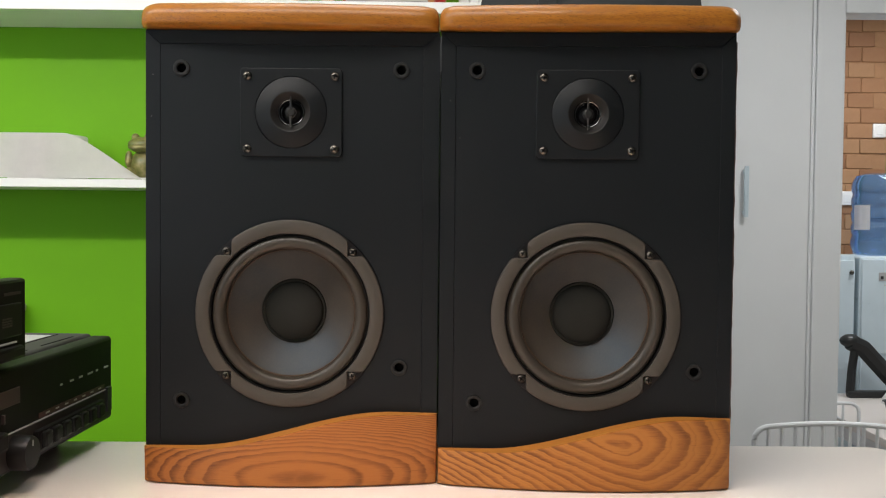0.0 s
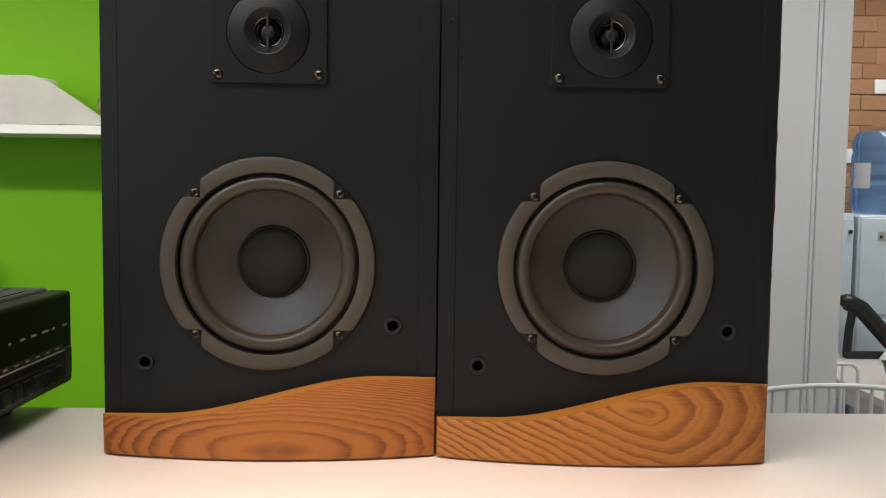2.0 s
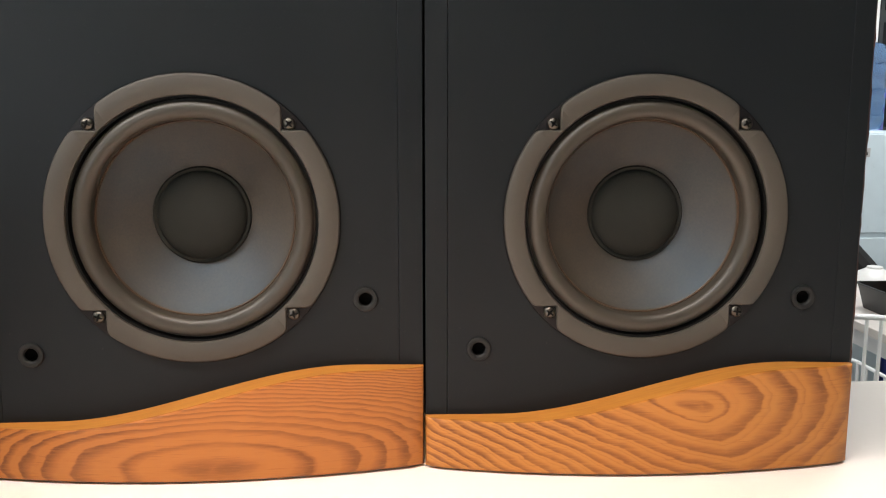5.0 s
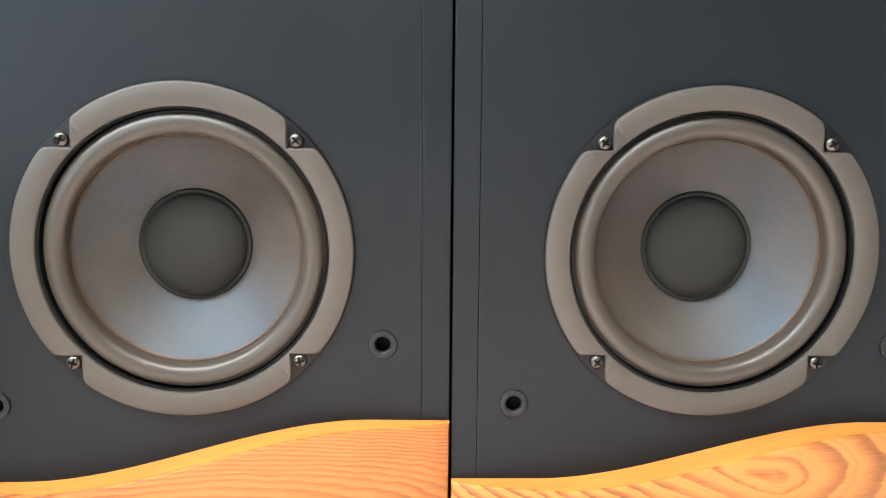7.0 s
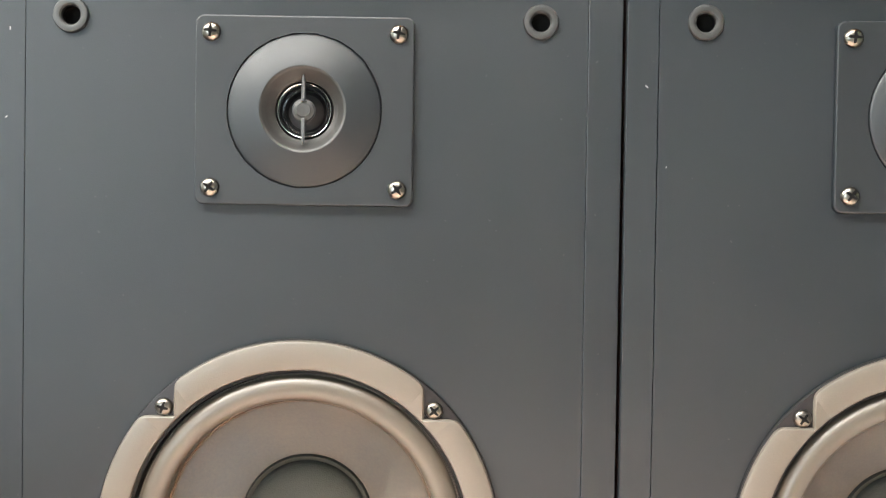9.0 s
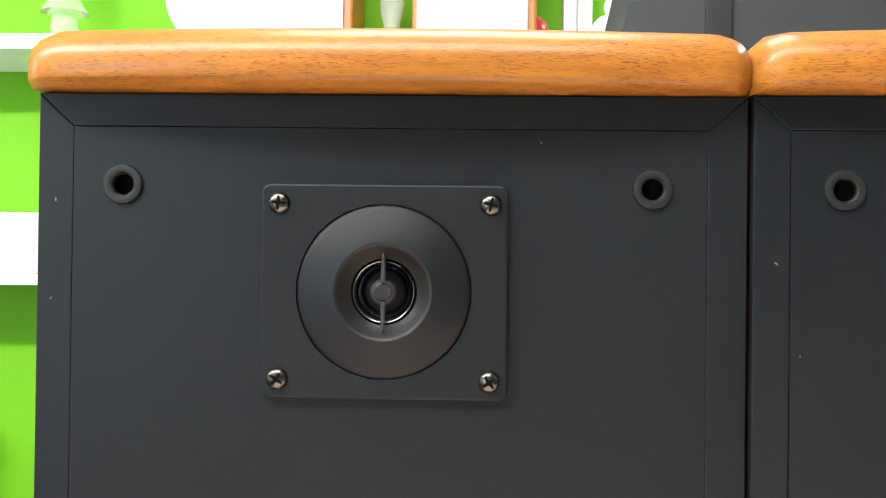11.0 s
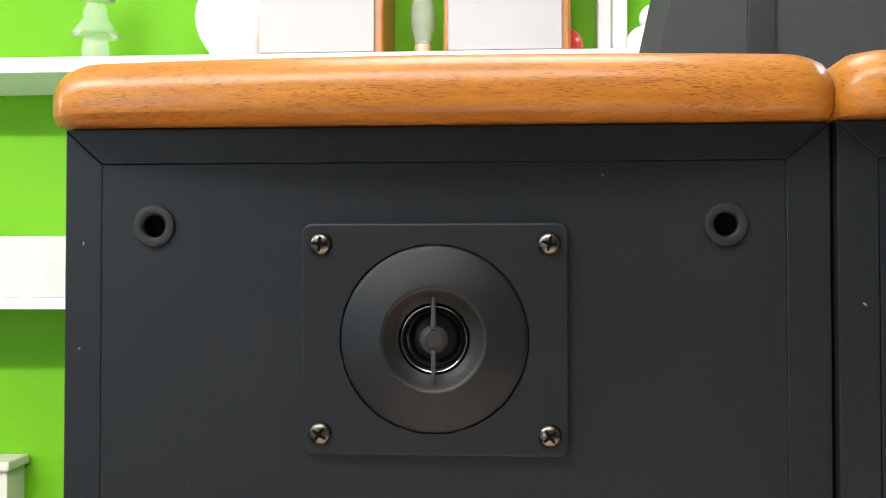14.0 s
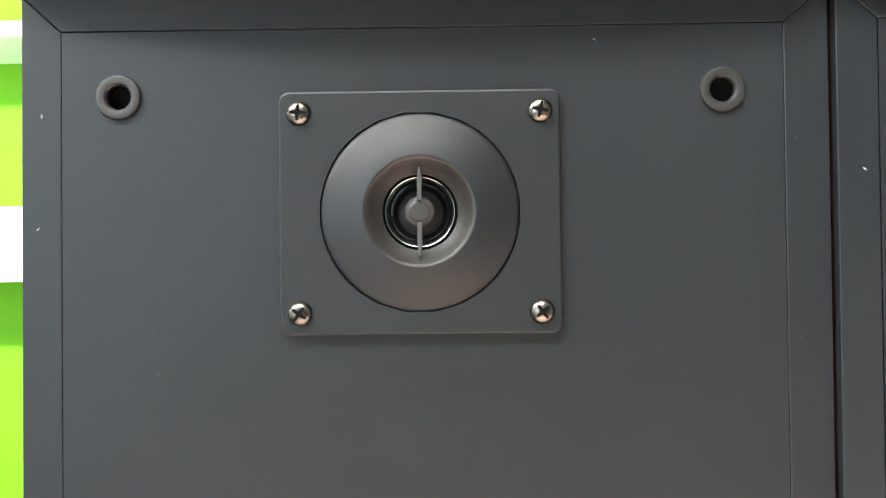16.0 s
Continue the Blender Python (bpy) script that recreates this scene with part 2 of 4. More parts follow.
ORANGEWOOD = mottled("orange_wood_veneer", (0.42, 0.15, 0.03), 0.35, 0.2, coarse=60)
CHARCOAL = mottled("charcoal_grille_cloth", (0.030, 0.031, 0.032), 0.8, 0.1, fine=2000, bump=0.4)
WIRE = mottled("white_coated_wire", (0.78, 0.79, 0.80), 0.35, 0.03)
FRIDGE = mottled("white_enamel", (0.56, 0.66, 0.71), 0.3, 0.04)
TRAY = mottled("dark_tray_plastic", (0.013, 0.014, 0.014), 0.4, 0.1)
REDPACK = mottled("red_packet_foil", (0.50, 0.03, 0.02), 0.3, 0.15)
TANPACK = mottled("tan_packet", (0.42, 0.27, 0.16), 0.4, 0.2)
BLUE = mottled("blue_plastic", (0.022, 0.036, 0.19), 0.4, 0.1)
LAMPWHITE = Nodes("lamp_diffuser")
LAMPWHITE.b.inputs["Emission Color"].default_value = (0.86, 0.94, 1.0, 1)
LAMPWHITE.b.inputs["Emission Strength"].default_value = 4.0
LAMPWHITE = LAMPWHITE.m


def glass(name, colour, rough=0.05, trans=1.0, ior=1.2):
    n = Nodes(name)
    wav = n.noise(30)
    n.bump(wav, 0.1, 0.002)
    return n.set(colour, rough, trans=trans, ior=ior)


BOTTLE = glass("blue_bottle_plastic", (0.20, 0.40, 0.70), 0.08, 0.82, 1.4)
CRYSTAL = glass("ornament_glass", (0.94, 0.92, 0.89), 0.10, 0.80, 1.25)


def brick_mat():
    n = Nodes("tan_brick")
    rnd = n.add("ShaderNodeObjectInfo").outputs["Random"]
    col = n.ramp(rnd, (0.0, (0.27, 0.12, 0.055)), (0.35, (0.36, 0.18, 0.085)), (0.7, (0.44, 0.25, 0.125)), (1.0, (0.31, 0.145, 0.065)))
    g = n.noise(45, detail=4)
    col = n.mix(n.math("MULTIPLY", g, 0.5), col, (0.22, 0.10, 0.045))
    n.set(col, 0.7)
    n.bump(g, 0.4, 0.003)
    return n.m


BRICK = brick_mat()
MORTAR = mottled("mortar", (0.36, 0.19, 0.095), 0.9, 0.15)


# ---- mesh helpers ----
def mesh(name, bm, mat, smooth=0.6):
    me = bpy.data.meshes.new(name)
    bmesh.ops.recalc_face_normals(bm, faces=bm.faces)
    bm.to_mesh(me)
    bm.free()
    me.materials.append(mat)
    if smooth:
        flags = [p.use_smooth for p in me.polygons]
        me.set_sharp_from_angle(angle=smooth)
        me.polygons.foreach_set("use_smooth", flags)
    return me


def part(name, bm, mat, parent, label="", m=None, smooth=0.6):
    ob = new(name, mesh(name, bm, mat, smooth))
    ob.parent = parent
    if m is not None:
        ob.matrix_local = m
    if label:
        tagged(ob, label)
    return ob


def piece(name, me, parent, m):
    ob = new(name, me)
    ob.parent = parent
    ob.matrix_local = m
    return ob


def thing(name, m, label, category, group="", kind=""):
    ob = new(name)
    ob.empty_display_size = 0.05
    ob.matrix_world = m
    return tagged(ob, label, category, group, kind)


def solid(name, bm, mat, m, label, category, kind="", smooth=0.6):
    ob = new(name, mesh(name, bm, mat, smooth))
    ob.matrix_world = m
    return tagged(ob, label, category, "", kind)


def rounded_faces(bm, edges, offset, seg):
    """Bevel edges; only the new strips are shaded smooth."""
    bm.normal_update()
    old = [f.normal.copy() for f in bm.faces][:80]
    bmesh.ops.bevel(bm, geom=edges, offset=offset, segments=seg, affect="EDGES", profile=0.5)
    bm.normal_update()
    for f in bm.faces:
        f.smooth = max(f.normal.dot(q) for q in old) < 0.999


def soften(bm):
    for f in bm.faces:
        f.smooth = True
    return bm


def box(x0, x1, y0, y1, z0, z1, bevel=0.0, seg=2, bm=None):
    bm2 = bmesh.new()
    bmesh.ops.create_cube(bm2, size=1)
    for v in bm2.verts:
        v.co = ((x0 + x1) / 2 + v.co.x * (x1 - x0), (y0 + y1) / 2 + v.co.y * (y1 - y0), (z0 + z1) / 2 + v.co.z * (z1 - z0))
    if bevel:
        rounded_faces(bm2, bm2.edges[:], bevel, seg)
    return merge(bm, bm2)


def merge(bm, other):
    if bm is None:
        return other
    me = bpy.data.meshes.new("tmp")
    other.to_mesh(me)
    other.free()
    bm.from_mesh(me)
    bpy.data.meshes.remove(me)
    return bm


def lathe(profile, n=64, axis="Y", closed=False):
    """Turn (radius, height) pairs round an axis; a radius of 0 closes to a point."""
    bm = bmesh.new()
    rings = []
    for r, h in profile:
        if r < 1e-6:
            pts = [bm.verts.new((0, h, 0) if axis == "Y" else (0, 0, h))]
        else:
            pts = []
            for i in range(n):
                a = 2 * math.pi * i / n
                c, s = r * math.cos(a), r * math.sin(a)
                pts.append(bm.verts.new((c, h, s) if axis == "Y" else (c, s, h)))
        rings.append(pts)
    if closed:
        rings.append(rings[0])
    for a, b in zip(rings, rings[1:]):
        for i in range(n):
            j = (i + 1) % n
            if len(a) == 1 and len(b) == 1:
                continue
            if len(a) == 1:
                bm.faces.new((a[0], b[i], b[j]))
            elif len(b) == 1:
                bm.faces.new((a[i], a[j], b[0]))
            else:
                bm.faces.new((a[i], a[j], b[j], b[i]))
    return soften(bm)


def prism(outline, h0, h1, axis="Y", bevel=0.0, seg=2):
    """Extrude a closed outline along an axis. Y: outline is (x, z); Z: (x, y); X: (y, z)."""
    bm = bmesh.new()

    def at(p, h):
        return {"Y": (p[0], h, p[1]), "Z": (p[0], p[1], h), "X": (h, p[0], p[1])}[axis]
    a = [bm.verts.new(at(p, h0)) for p in outline]
    b = [bm.verts.new(at(p, h1)) for p in outline]
    f0, f1 = bm.faces.new(a), bm.faces.new(b)
    for i in range(len(a)):
        j = (i + 1) % len(a)
        bm.faces.new((a[i], a[j], b[j], b[i]))
    bmesh.ops.recalc_face_normals(bm, faces=bm.faces)
    if bevel:
        edges = list({e for f in (f0, f1) for e in f.edges})
        rounded_faces(bm, edges, bevel, seg)
    return bm


def rounded(x0, x1, y0, y1, r, n=5):
    out = []
    for cx, cy, a0 in ((x1 - r, y1 - r, 0), (x0 + r, y1 - r, 90), (x0 + r, y0 + r, 180), (x1 - r, y0 + r, 270)):
        for i in range(n + 1):
            a = radians(a0 + 90 * i / n)
            out.append((cx + r * math.cos(a), cy + r * math.sin(a)))
    return out


def stack_rings(rings):
    """Skin a list of equal closed rings of points, with both ends capped."""
    bm = bmesh.new()
    vs = [[bm.verts.new(p) for p in ring] for ring in rings]
    for a, b in zip(vs, vs[1:]):
        for i in range(len(a)):
            j = (i + 1) % len(a)
            bm.faces.new((a[i], a[j], b[j], b[i]))
    bm.faces.new(vs[0][::-1])
    bm.faces.new(vs[-1])
    return soften(bm)


def holed_panel(x0, x1, z0, z1, holes, y0, y1):
    """An upright panel with round holes (x, z, radius) right through it."""
    bm = bmesh.new()
    loops = [[(x0, z0), (x1, z0), (x1, z1), (x0, z1)]]
    for x, z, r in holes:
        n = 72 if r > 0.02 else 28
        loops.append([(x + r * math.cos(2 * math.pi * k / n), z + r * math.sin(2 * math.pi * k / n)) for k in range(n)])
    edges, sides = [], []
    for pts in loops:
        a, b = [bm.verts.new((x, y0, z)) for x, z in pts], [bm.verts.new((x, y1, z)) for x, z in pts]
        m = len(a)
        edges.append([[bm.edges.new((v[i], v[(i + 1) % m])) for i in range(m)] for v in (a, b)])
        sides.append((a, b))
    for k in (0, 1):
        bmesh.ops.triangle_fill(bm, use_beauty=True, edges=[e for pair in edges for e in pair[k]])
    for a, b in sides:
        m = len(a)
        for i in range(m):
            bm.faces.new((a[i], a[(i + 1) % m], b[(i + 1) % m], b[i]))
    return bm


def tube(points, r, n=8, bm=None):
    """A round wire along points."""
    pts = [Vector(p) for p in points]
    bm2 = bmesh.new()
    rings = []
    up = Vector((0.3, 0.2, 1)).normalized()
    for i, p in enumerate(pts):
        d = (pts[min(i + 1, len(pts) - 1)] - pts[max(i - 1, 0)]).normalized()
        s = d.cross(up)
        if s.length < 1e-3:
            s = d.cross(Vector((1, 0, 0)))
        s.normalize()
        u = s.cross(d)
        rings.append([bm2.verts.new(p + r * (math.cos(2 * math.pi * k / n) * s + math.sin(2 * math.pi * k / n) * u)) for k in range(n)])
    for a, b in zip(rings, rings[1:]):
        for i in range(n):
            j = (i + 1) % n
            bm2.faces.new((a[i], a[j], b[j], b[i]))
    bm2.faces.new(rings[0][::-1])
    bm2.faces.new(rings[-1])
    return merge(bm, soften(bm2))


# ---- structure ----
def slab(name, x0, x1, y0, y1, z0, z1, mat, label, category):
    return solid(name, box(x0, x1, y0, y1, z0, z1), mat, pose(0, 0, 0), label, category, "structure", 0)


GREEN_Y, WALL_Y, BACK_Y = 1.124, 2.147, 3.56
slab("floor", -2.6, 3.6, -2.6, 5.6, FLOOR - 0.1, FLOOR, FLOORM, "grey tiled floor of the shop", "floor")
slab("ceiling", -2.6, 3.6, -2.6, 5.6, CEIL, CEIL + 0.1, WHITE, "plain white ceiling", "ceiling")
slab("wall_west", -2.7, -2.6, -2.6, GREEN_Y, FLOOR, CEIL, DUSK, "plain grey side wall", "wall")
slab("wall_south", -2.6, 3.6, -2.7, -2.6, FLOOR, CEIL, DUSK, "plain unseen grey wall, kept pale to bounce fill light", "wall")
slab("wall_east", 3.6, 3.7, -2.6, 5.6, FLOOR, CEIL, WHITE, "plain white end wall", "wall")
slab("wall_green", -2.6, 0.50, GREEN_Y, GREEN_Y + 0.1, FLOOR, CEIL, GREEN, "bright green painted wall behind shelves", "wall")
slab("wall_return", 0.50, 0.58, GREEN_Y, WALL_Y + 0.08, FLOOR, CEIL, WHITE, "white return of the wall", "wall")
DOOR_L, DOOR_R, DOOR_T = 1.330, 2.30, 0.921
slab("wall_white", 0.58, DOOR_L, WALL_Y, WALL_Y + 0.08, FLOOR, CEIL, GLOSSWHITE, "glossy white wall beside the doorway", "wall")
slab("wall_lintel", DOOR_L, DOOR_R, WALL_Y, WALL_Y + 0.08, DOOR_T, CEIL, GLOSSWHITE, "white wall over the doorway", "wall")
slab("wall_door_side", DOOR_R, 3.6, WALL_Y, WALL_Y + 0.08, FLOOR, CEIL, GLOSSWHITE, "white wall past the doorway", "wall")
slab("wall_back_west", 0.9, 1.0, WALL_Y + 0.08, 5.0, FLOOR, CEIL, WHITE, "white side wall of the back room", "wall")


# ---- counter ----
def counter():
    ob = thing("counter_table", pose(0, 0, 0), "white laminate counter table with rounded corners", "table")
    part("tabletop", prism(rounded(-1.25, 0.482, -0.52, 0.143, 0.03), -0.036, -0.003, "Z", 0.004), LAMINATE, ob)
    for x in (-1.2, 0.42):
        part("side_panel", box(x - 0.018, x + 0.018, -0.46, 0.10, FLOOR, -0.036, 0.002), LAMINATE, ob)
    part("back_panel", box(-1.18, 0.40, 0.06, 0.078, FLOOR + 0.3, -0.036, 0.001), LAMINATE, ob)
    return ob


counter()

# ---- loudspeakers ----
BASE = -0.0030         # the counter's surface
HW = 0.1288            # half width of the front
H_TOP = 0.3985         # underside of the top board
DEPTH = 0.205
SOCKETS = ((-0.097, 0.3643), (0.097, 0.3643), (-0.097, 0.0698), (0.097, 0.1002))


def bow(x, ends, middle):
    """How far a bowed front stands proud at x."""
    return ends + (middle - ends) * (1 - (x / HW) ** 2)


def plinth_height(x):
    u = min(1, max(0, ((x + HW) / (2 * HW) - 0.17) / 0.67))
    return 0.0292 + 0.0312 * u * u * (3 - 2 * u) - 0.0008 * max(0, (x / HW - 0.7) / 0.3)


def plinth_mesh(extra):
    """Bowed front block whose top edge runs in one soft wave."""
    bm = bmesh.new()
    cols, n = [], 56
    for i in range(n + 1):
        x = -HW + 2 * HW * i / n
        e = min(1.0, min(i, n - i) / 1.5)
        grow = 1 + max(0, x) / HW * extra / HW
        y, z = -bow(x, 0.0065, 0.0222), plinth_height(x)
        xi = x * (1 - 0.006 * (1 - e))
        y += 0.0018 * (1 - e)
        ring = [(x, 0.0, BASE), (x, y + 0.0045, BASE), (x, y + 0.0045, BASE + 0.0014), (xi, y + 0.0004, BASE + 0.0018), (xi, y, BASE + 0.0028), (xi, y, BASE + 0.0034), (xi, y, z - 0.0014), (xi, y, z - 0.0010), (xi, y + 0.0003, z - 0.0003),
                (x, y + 0.0010, z), (x, y + 0.0015, z), (x, 0.0, z)]
        cols.append([bm.verts.new((p[0] * grow, p[1], p[2])) for p in ring])
    for a, b in zip(cols, cols[1:]):
        for k in range(12):
            f = bm.faces.new((a[k], a[(k + 1) % 12], b[(k + 1) % 12], b[k]))
            f.material_index = int(k in (9, 10))
    bm.faces.new(cols[0])
    bm.faces.new(cols[-1][::-1])
    return soften(bm)


def board_mesh():
    """Top board with a bowed front and softly rounded upper edge."""
    def outline(inset, z):
        side = (0.6 if z > H_TOP + 0.005 else 0.25) * inset
        pts, hw, r = [], HW + 0.0014 - side, 0.005
        n = 40
        for i in range(n + 1):
            x = -hw + 2 * hw * i / n
            y = -bow(x * 0.97, 0.0112, 0.0190) + inset
            c = max(0.0, abs(x) - (hw - r))
            y += r - math.sqrt(max(0, r * r - c * c)) if c else 0
            pts.append((x, y, z))
        back = DEPTH + 0.004 - side
        return pts + [(hw, back, z), (0, back, z), (-hw, back, z)]
    z = H_TOP
    return stack_rings([outline(i, z + h) for i, h in ((0.0024, 0), (0.0003, 0.0026), (0, 0.0031), (0, 0.0095), (0.0005, 0.0122), (0.0018, 0.0152),
                                                        (0.0042, 0.0184), (0.0078, 0.0208), (0.0125, 0.0223), (0.019, 0.0229), (0.03, 0.0231))])


def screw(parent, mat, x, y, z, r, turn):
    """Domed cross-head screw facing the front."""
    s = part("screw", lathe([(0, 0.001), (r * 0.98, 0.001), (r, 0.0), (r * 0.93, -r * 0.22), (r * 0.7, -r * 0.42), (r * 0.35, -r * 0.54), (0, -r * 0.57)], 24), mat, parent,
             m=pose(x, y, z, 0, turn, 0))
    # Raised black cross: its colour stands in for shade in the recess.
    arm = [(-0.66, 0.0), (-0.60, 0.10), (-0.14, 0.16), (0.14, 0.16), (0.60, 0.10), (0.66, 0.0), (0.60, -0.10), (0.14, -0.16), (-0.14, -0.16), (-0.60, -0.10)]
    bm = prism([(x * r, z * r) for x, z in arm], -r * 0.59, -r * 0.15)
    bm = merge(bm, prism([(z * r, x * r) for x, z in arm], -r * 0.595, -r * 0.15))
    return s, bm


def trim_radius(a):
    """Outer radius of the woofer trim: four square-cut notches on the diagonals, with rounded shoulders, hold the screws."""
    cut = 0.0518 / max(0.3, min(abs(math.cos(a)), abs(math.sin(a))))
    k = 0.0013
    return -k * math.log(math.exp(-(0.0835 - 0.078) / k) + math.exp(-(cut - 0.078) / k)) + 0.078


def trim_mesh():
    bm = bmesh.new()
    n, cols = 720, []
    for i in range(n):
        a = 2 * math.pi * i / n
        ro = trim_radius(a)
        prof = [(ro, 0.0005), (ro, -0.0022), (ro - 0.0004, -0.0031), (ro - 0.0013, -0.0036), (0.0724, -0.0036), (0.0716, -0.0032), (0.0712, -0.0022), (0.0712, 0.0005)]
        if ro < 0.0755:
            prof = [(max(r, 0.0712) if k < 4 else r, h) for k, (r, h) in enumerate(prof)]
        cols.append([bm.verts.new((r * math.cos(a), h, r * math.sin(a))) for r, h in prof])
    for i in range(n):
        a, b = cols[i], cols[(i + 1) % n]
        for k in range(8):
            bm.faces.new((a[k], a[(k + 1) % 8], b[(k + 1) % 8], b[k]))
    return soften(bm)


def woofer(parent, x, z, tilt):
    w = part("woofer", lathe([(0.0, 0.039), (0.078, 0.039), (0.078, 0.0005), (0.0842, 0.0005), (0.0842, -0.0010), (0.0837, -0.0016), (0.0700, -0.0016), (0.0698, 0.010), (0.062, 0.016), (0.030, 0.0365), (0.0, 0.0365)], 96), PIT, parent,
             "mid-bass driver with grey-brown trim ring", pose(x, 0, z))
    part("basket_rim", lathe([(0.0713, -0.0012), (0.0713, -0.0019), (0.0831, -0.0019), (0.0838, -0.0017), (0.0839, -0.0011)], 96), HIFI, w, "satin black basket rim")
    part("trim_ring", trim_mesh(), TRIM, w, "matt grey-brown plastic ring with four notches")
    roll = [(0.0694, 0.0050), (0.0692, 0.0020)]
    for k in range(13):
        a = math.pi * k / 12
        roll.append((0.0634 + 0.0054 * math.cos(a), 0.0020 - 0.0046 * math.sin(a)))
    roll += [(0.0578, 0.0050), (0.0576, 0.0066), (0.0568, 0.0070), (0.0560, 0.0080), (0.0560, 0.0100)]
    part("surround", lathe(roll, 96), ROLL, w, "rounded rubber surround")
    cone = []
    for k in range(9):
        u = k / 8
        cone.append((0.0562 + (0.0272 - 0.0562) * u, 0.0076 + 0.0206 * (u ** 0.86)))
    part("cone", lathe(cone + [(0.0272, 0.032)], 96), CONE, w, "smoky brown polypropylene cone")
    cap = [(0.0294, 0.0286), (0.0294, 0.0268), (0.0286, 0.0256), (0.0276, 0.0260), (0.0268, 0.0264)]
    cap += [(0.0268 * math.cos(k * math.pi / 20), 0.0264 - 0.0085 * math.sin(k * math.pi / 20)) for k in range(1, 10)] + [(0, 0.0179)]
    part("edge_line", lathe([(0.0580, 0.0074), (0.0577, 0.0062), (0.0571, 0.0061), (0.0566, 0.0072)], 96), GLUE, w, "thin brown glue line")
    part("dust_cap", lathe(cap, 64), CAP, w, "black domed dust cap")
    for k, (sx, sz) in enumerate(((-1, 1), (1, 1), (1, -1), (-1, -1))):
        s, bm = screw(w, DARKSTEEL, sx * 0.0559, -0.0022, sz * 0.0553, 0.0037, tilt * 17 + k * 31)
        part("cross_slot", bm, DEEP, s)
    return w


def tweeter_plate(hx, hz, r, hole):
    """Square plate with rounded corners and a round hole."""
    bm = bmesh.new()
    rim = []
    for cx, cz, a0 in ((hx - r, hz - r, 0), (-hx + r, hz - r, 90), (-hx + r, -hz + r, 180), (hx - r, -hz + r, 270)):
        rim += [(cx, cz, radians(a0 + 90 * i / 8)) for i in range(9)]
        nx, nz = {0: (0, 1), 90: (-1, 0), 180: (0, -1), 270: (1, 0)}[a0]
        ex, ez = cx + r * nx, cz + r * nz
        fx, fz = (-ex, ez) if nz else (ex, -ez)
        rim += [(ex + (fx - ex) * k / 7 - r * nx, ez + (fz - ez) * k / 7 - r * nz, math.atan2(nz, nx)) for k in range(1, 7)]
    cols = []
    for cx, cz, a in rim:
        def edge(inset, y):
            return bm.verts.new((cx + (r - inset) * math.cos(a), y, cz + (r - inset) * math.sin(a)))
        px, pz = cx + r * math.cos(a), cz + r * math.sin(a)
        q = hole / math.hypot(px, pz)
        cols.append([edge(0, 0.0), edge(0, -0.0021), edge(0.0002, -0.0026), edge(0.0007, -0.0028), edge(0.0011, -0.0028),
                     bm.verts.new((px * q, -0.0028, pz * q)), bm.verts.new((px * q, 0.0, pz * q))])
    for a, b in zip(cols, cols[1:] + cols[:1]):
        for k in range(6):
            f = bm.faces.new((a[k], a[k + 1], b[k + 1], b[k]))
            f.smooth = k in (1, 2)
    return bm


def tweeter(parent, z):
    t = part("tweeter", tweeter_plate(0.0449, 0.0389, 0.0035, 0.0321), PLATE, parent, "square black tweeter plate", pose(0, 0, z))
    flare = [(0.0315, 0.0), (0.0315, -0.0024), (0.0313, -0.0028), (0.0307, -0.0032), (0.0295, -0.0037), (0.0235, -0.0058), (0.0183, -0.0078), (0.0177, -0.0079), (0.0177, -0.004)]
    part("waveguide", lathe(flare, 96), PLATE, t, "stepped black waveguide")
    part("groove", lathe([(0.0326, -0.0014), (0.0312, -0.0014)], 80), SLOT, t)
    cup = [(0.0177, -0.0060), (0.0177, -0.0078), (0.0172, -0.0077), (0.0164, -0.0070), (0.0150, -0.0053), (0.0136, -0.0038), (0.0121, -0.0028), (0.0121, 0.002)]
    part("cup", lathe(cup, 80), CUP, t, "satin black inner cup")
    part("gasket", lathe([(0.0122, -0.0018), (0.0112, -0.0018)], 60), DEEP, t)
    funnel = [(0.0114, 0.0), (0.0114, -0.0026), (0.0111, -0.0031), (0.0107, -0.0029), (0.0100, -0.0019), (0.0095, -0.0003), (0.0092, -0.0001), (0.0085, 0.0011), (0.0076, 0.0022), (0.0074, 0.0034)]
    part("funnel_ring", lathe(funnel, 64), CHROME, t, "small shiny metal funnel ring")
    part("diaphragm", lathe([(0.0080, 0.0036), (0.0064, 0.0034), (0.0050, 0.0026), (0.0030, 0.0021), (0.0, 0.0018)], 40), HIFI, t, "glossy black diaphragm")
    part("phase_disc", lathe([(0.0046, -0.0020), (0.0048, -0.0046), (0.0044, -0.0052), (0.0031, -0.0055), (0.0028, -0.0058), (0, -0.0059)], 32), DOME, t, "small grey disc")
    for s in (-1, 1):
        out = [(-0.0008, s * 0.0035), (0.0008, s * 0.0035), (0.0007, s * 0.0110), (0.0003, s * 0.0141), (-0.0003, s * 0.0141), (-0.0007, s * 0.0110)]
        part("bridge", prism(out, -0.0046, -0.0066, "Y", 0.0002, 1), BLACK, t, "thin upright bridge")
    for k, (sx, sz) in enumerate(((-1, 1), (1, 1), (1, -1), (-1, -1))):
        s, bm = screw(t, STEEL, sx * 0.0385, -0.0028, sz * 0.03195, 0.0040, (4, 12, 52, 35)[k])
        part("cross_slot", bm, DEEP, s)
    return t


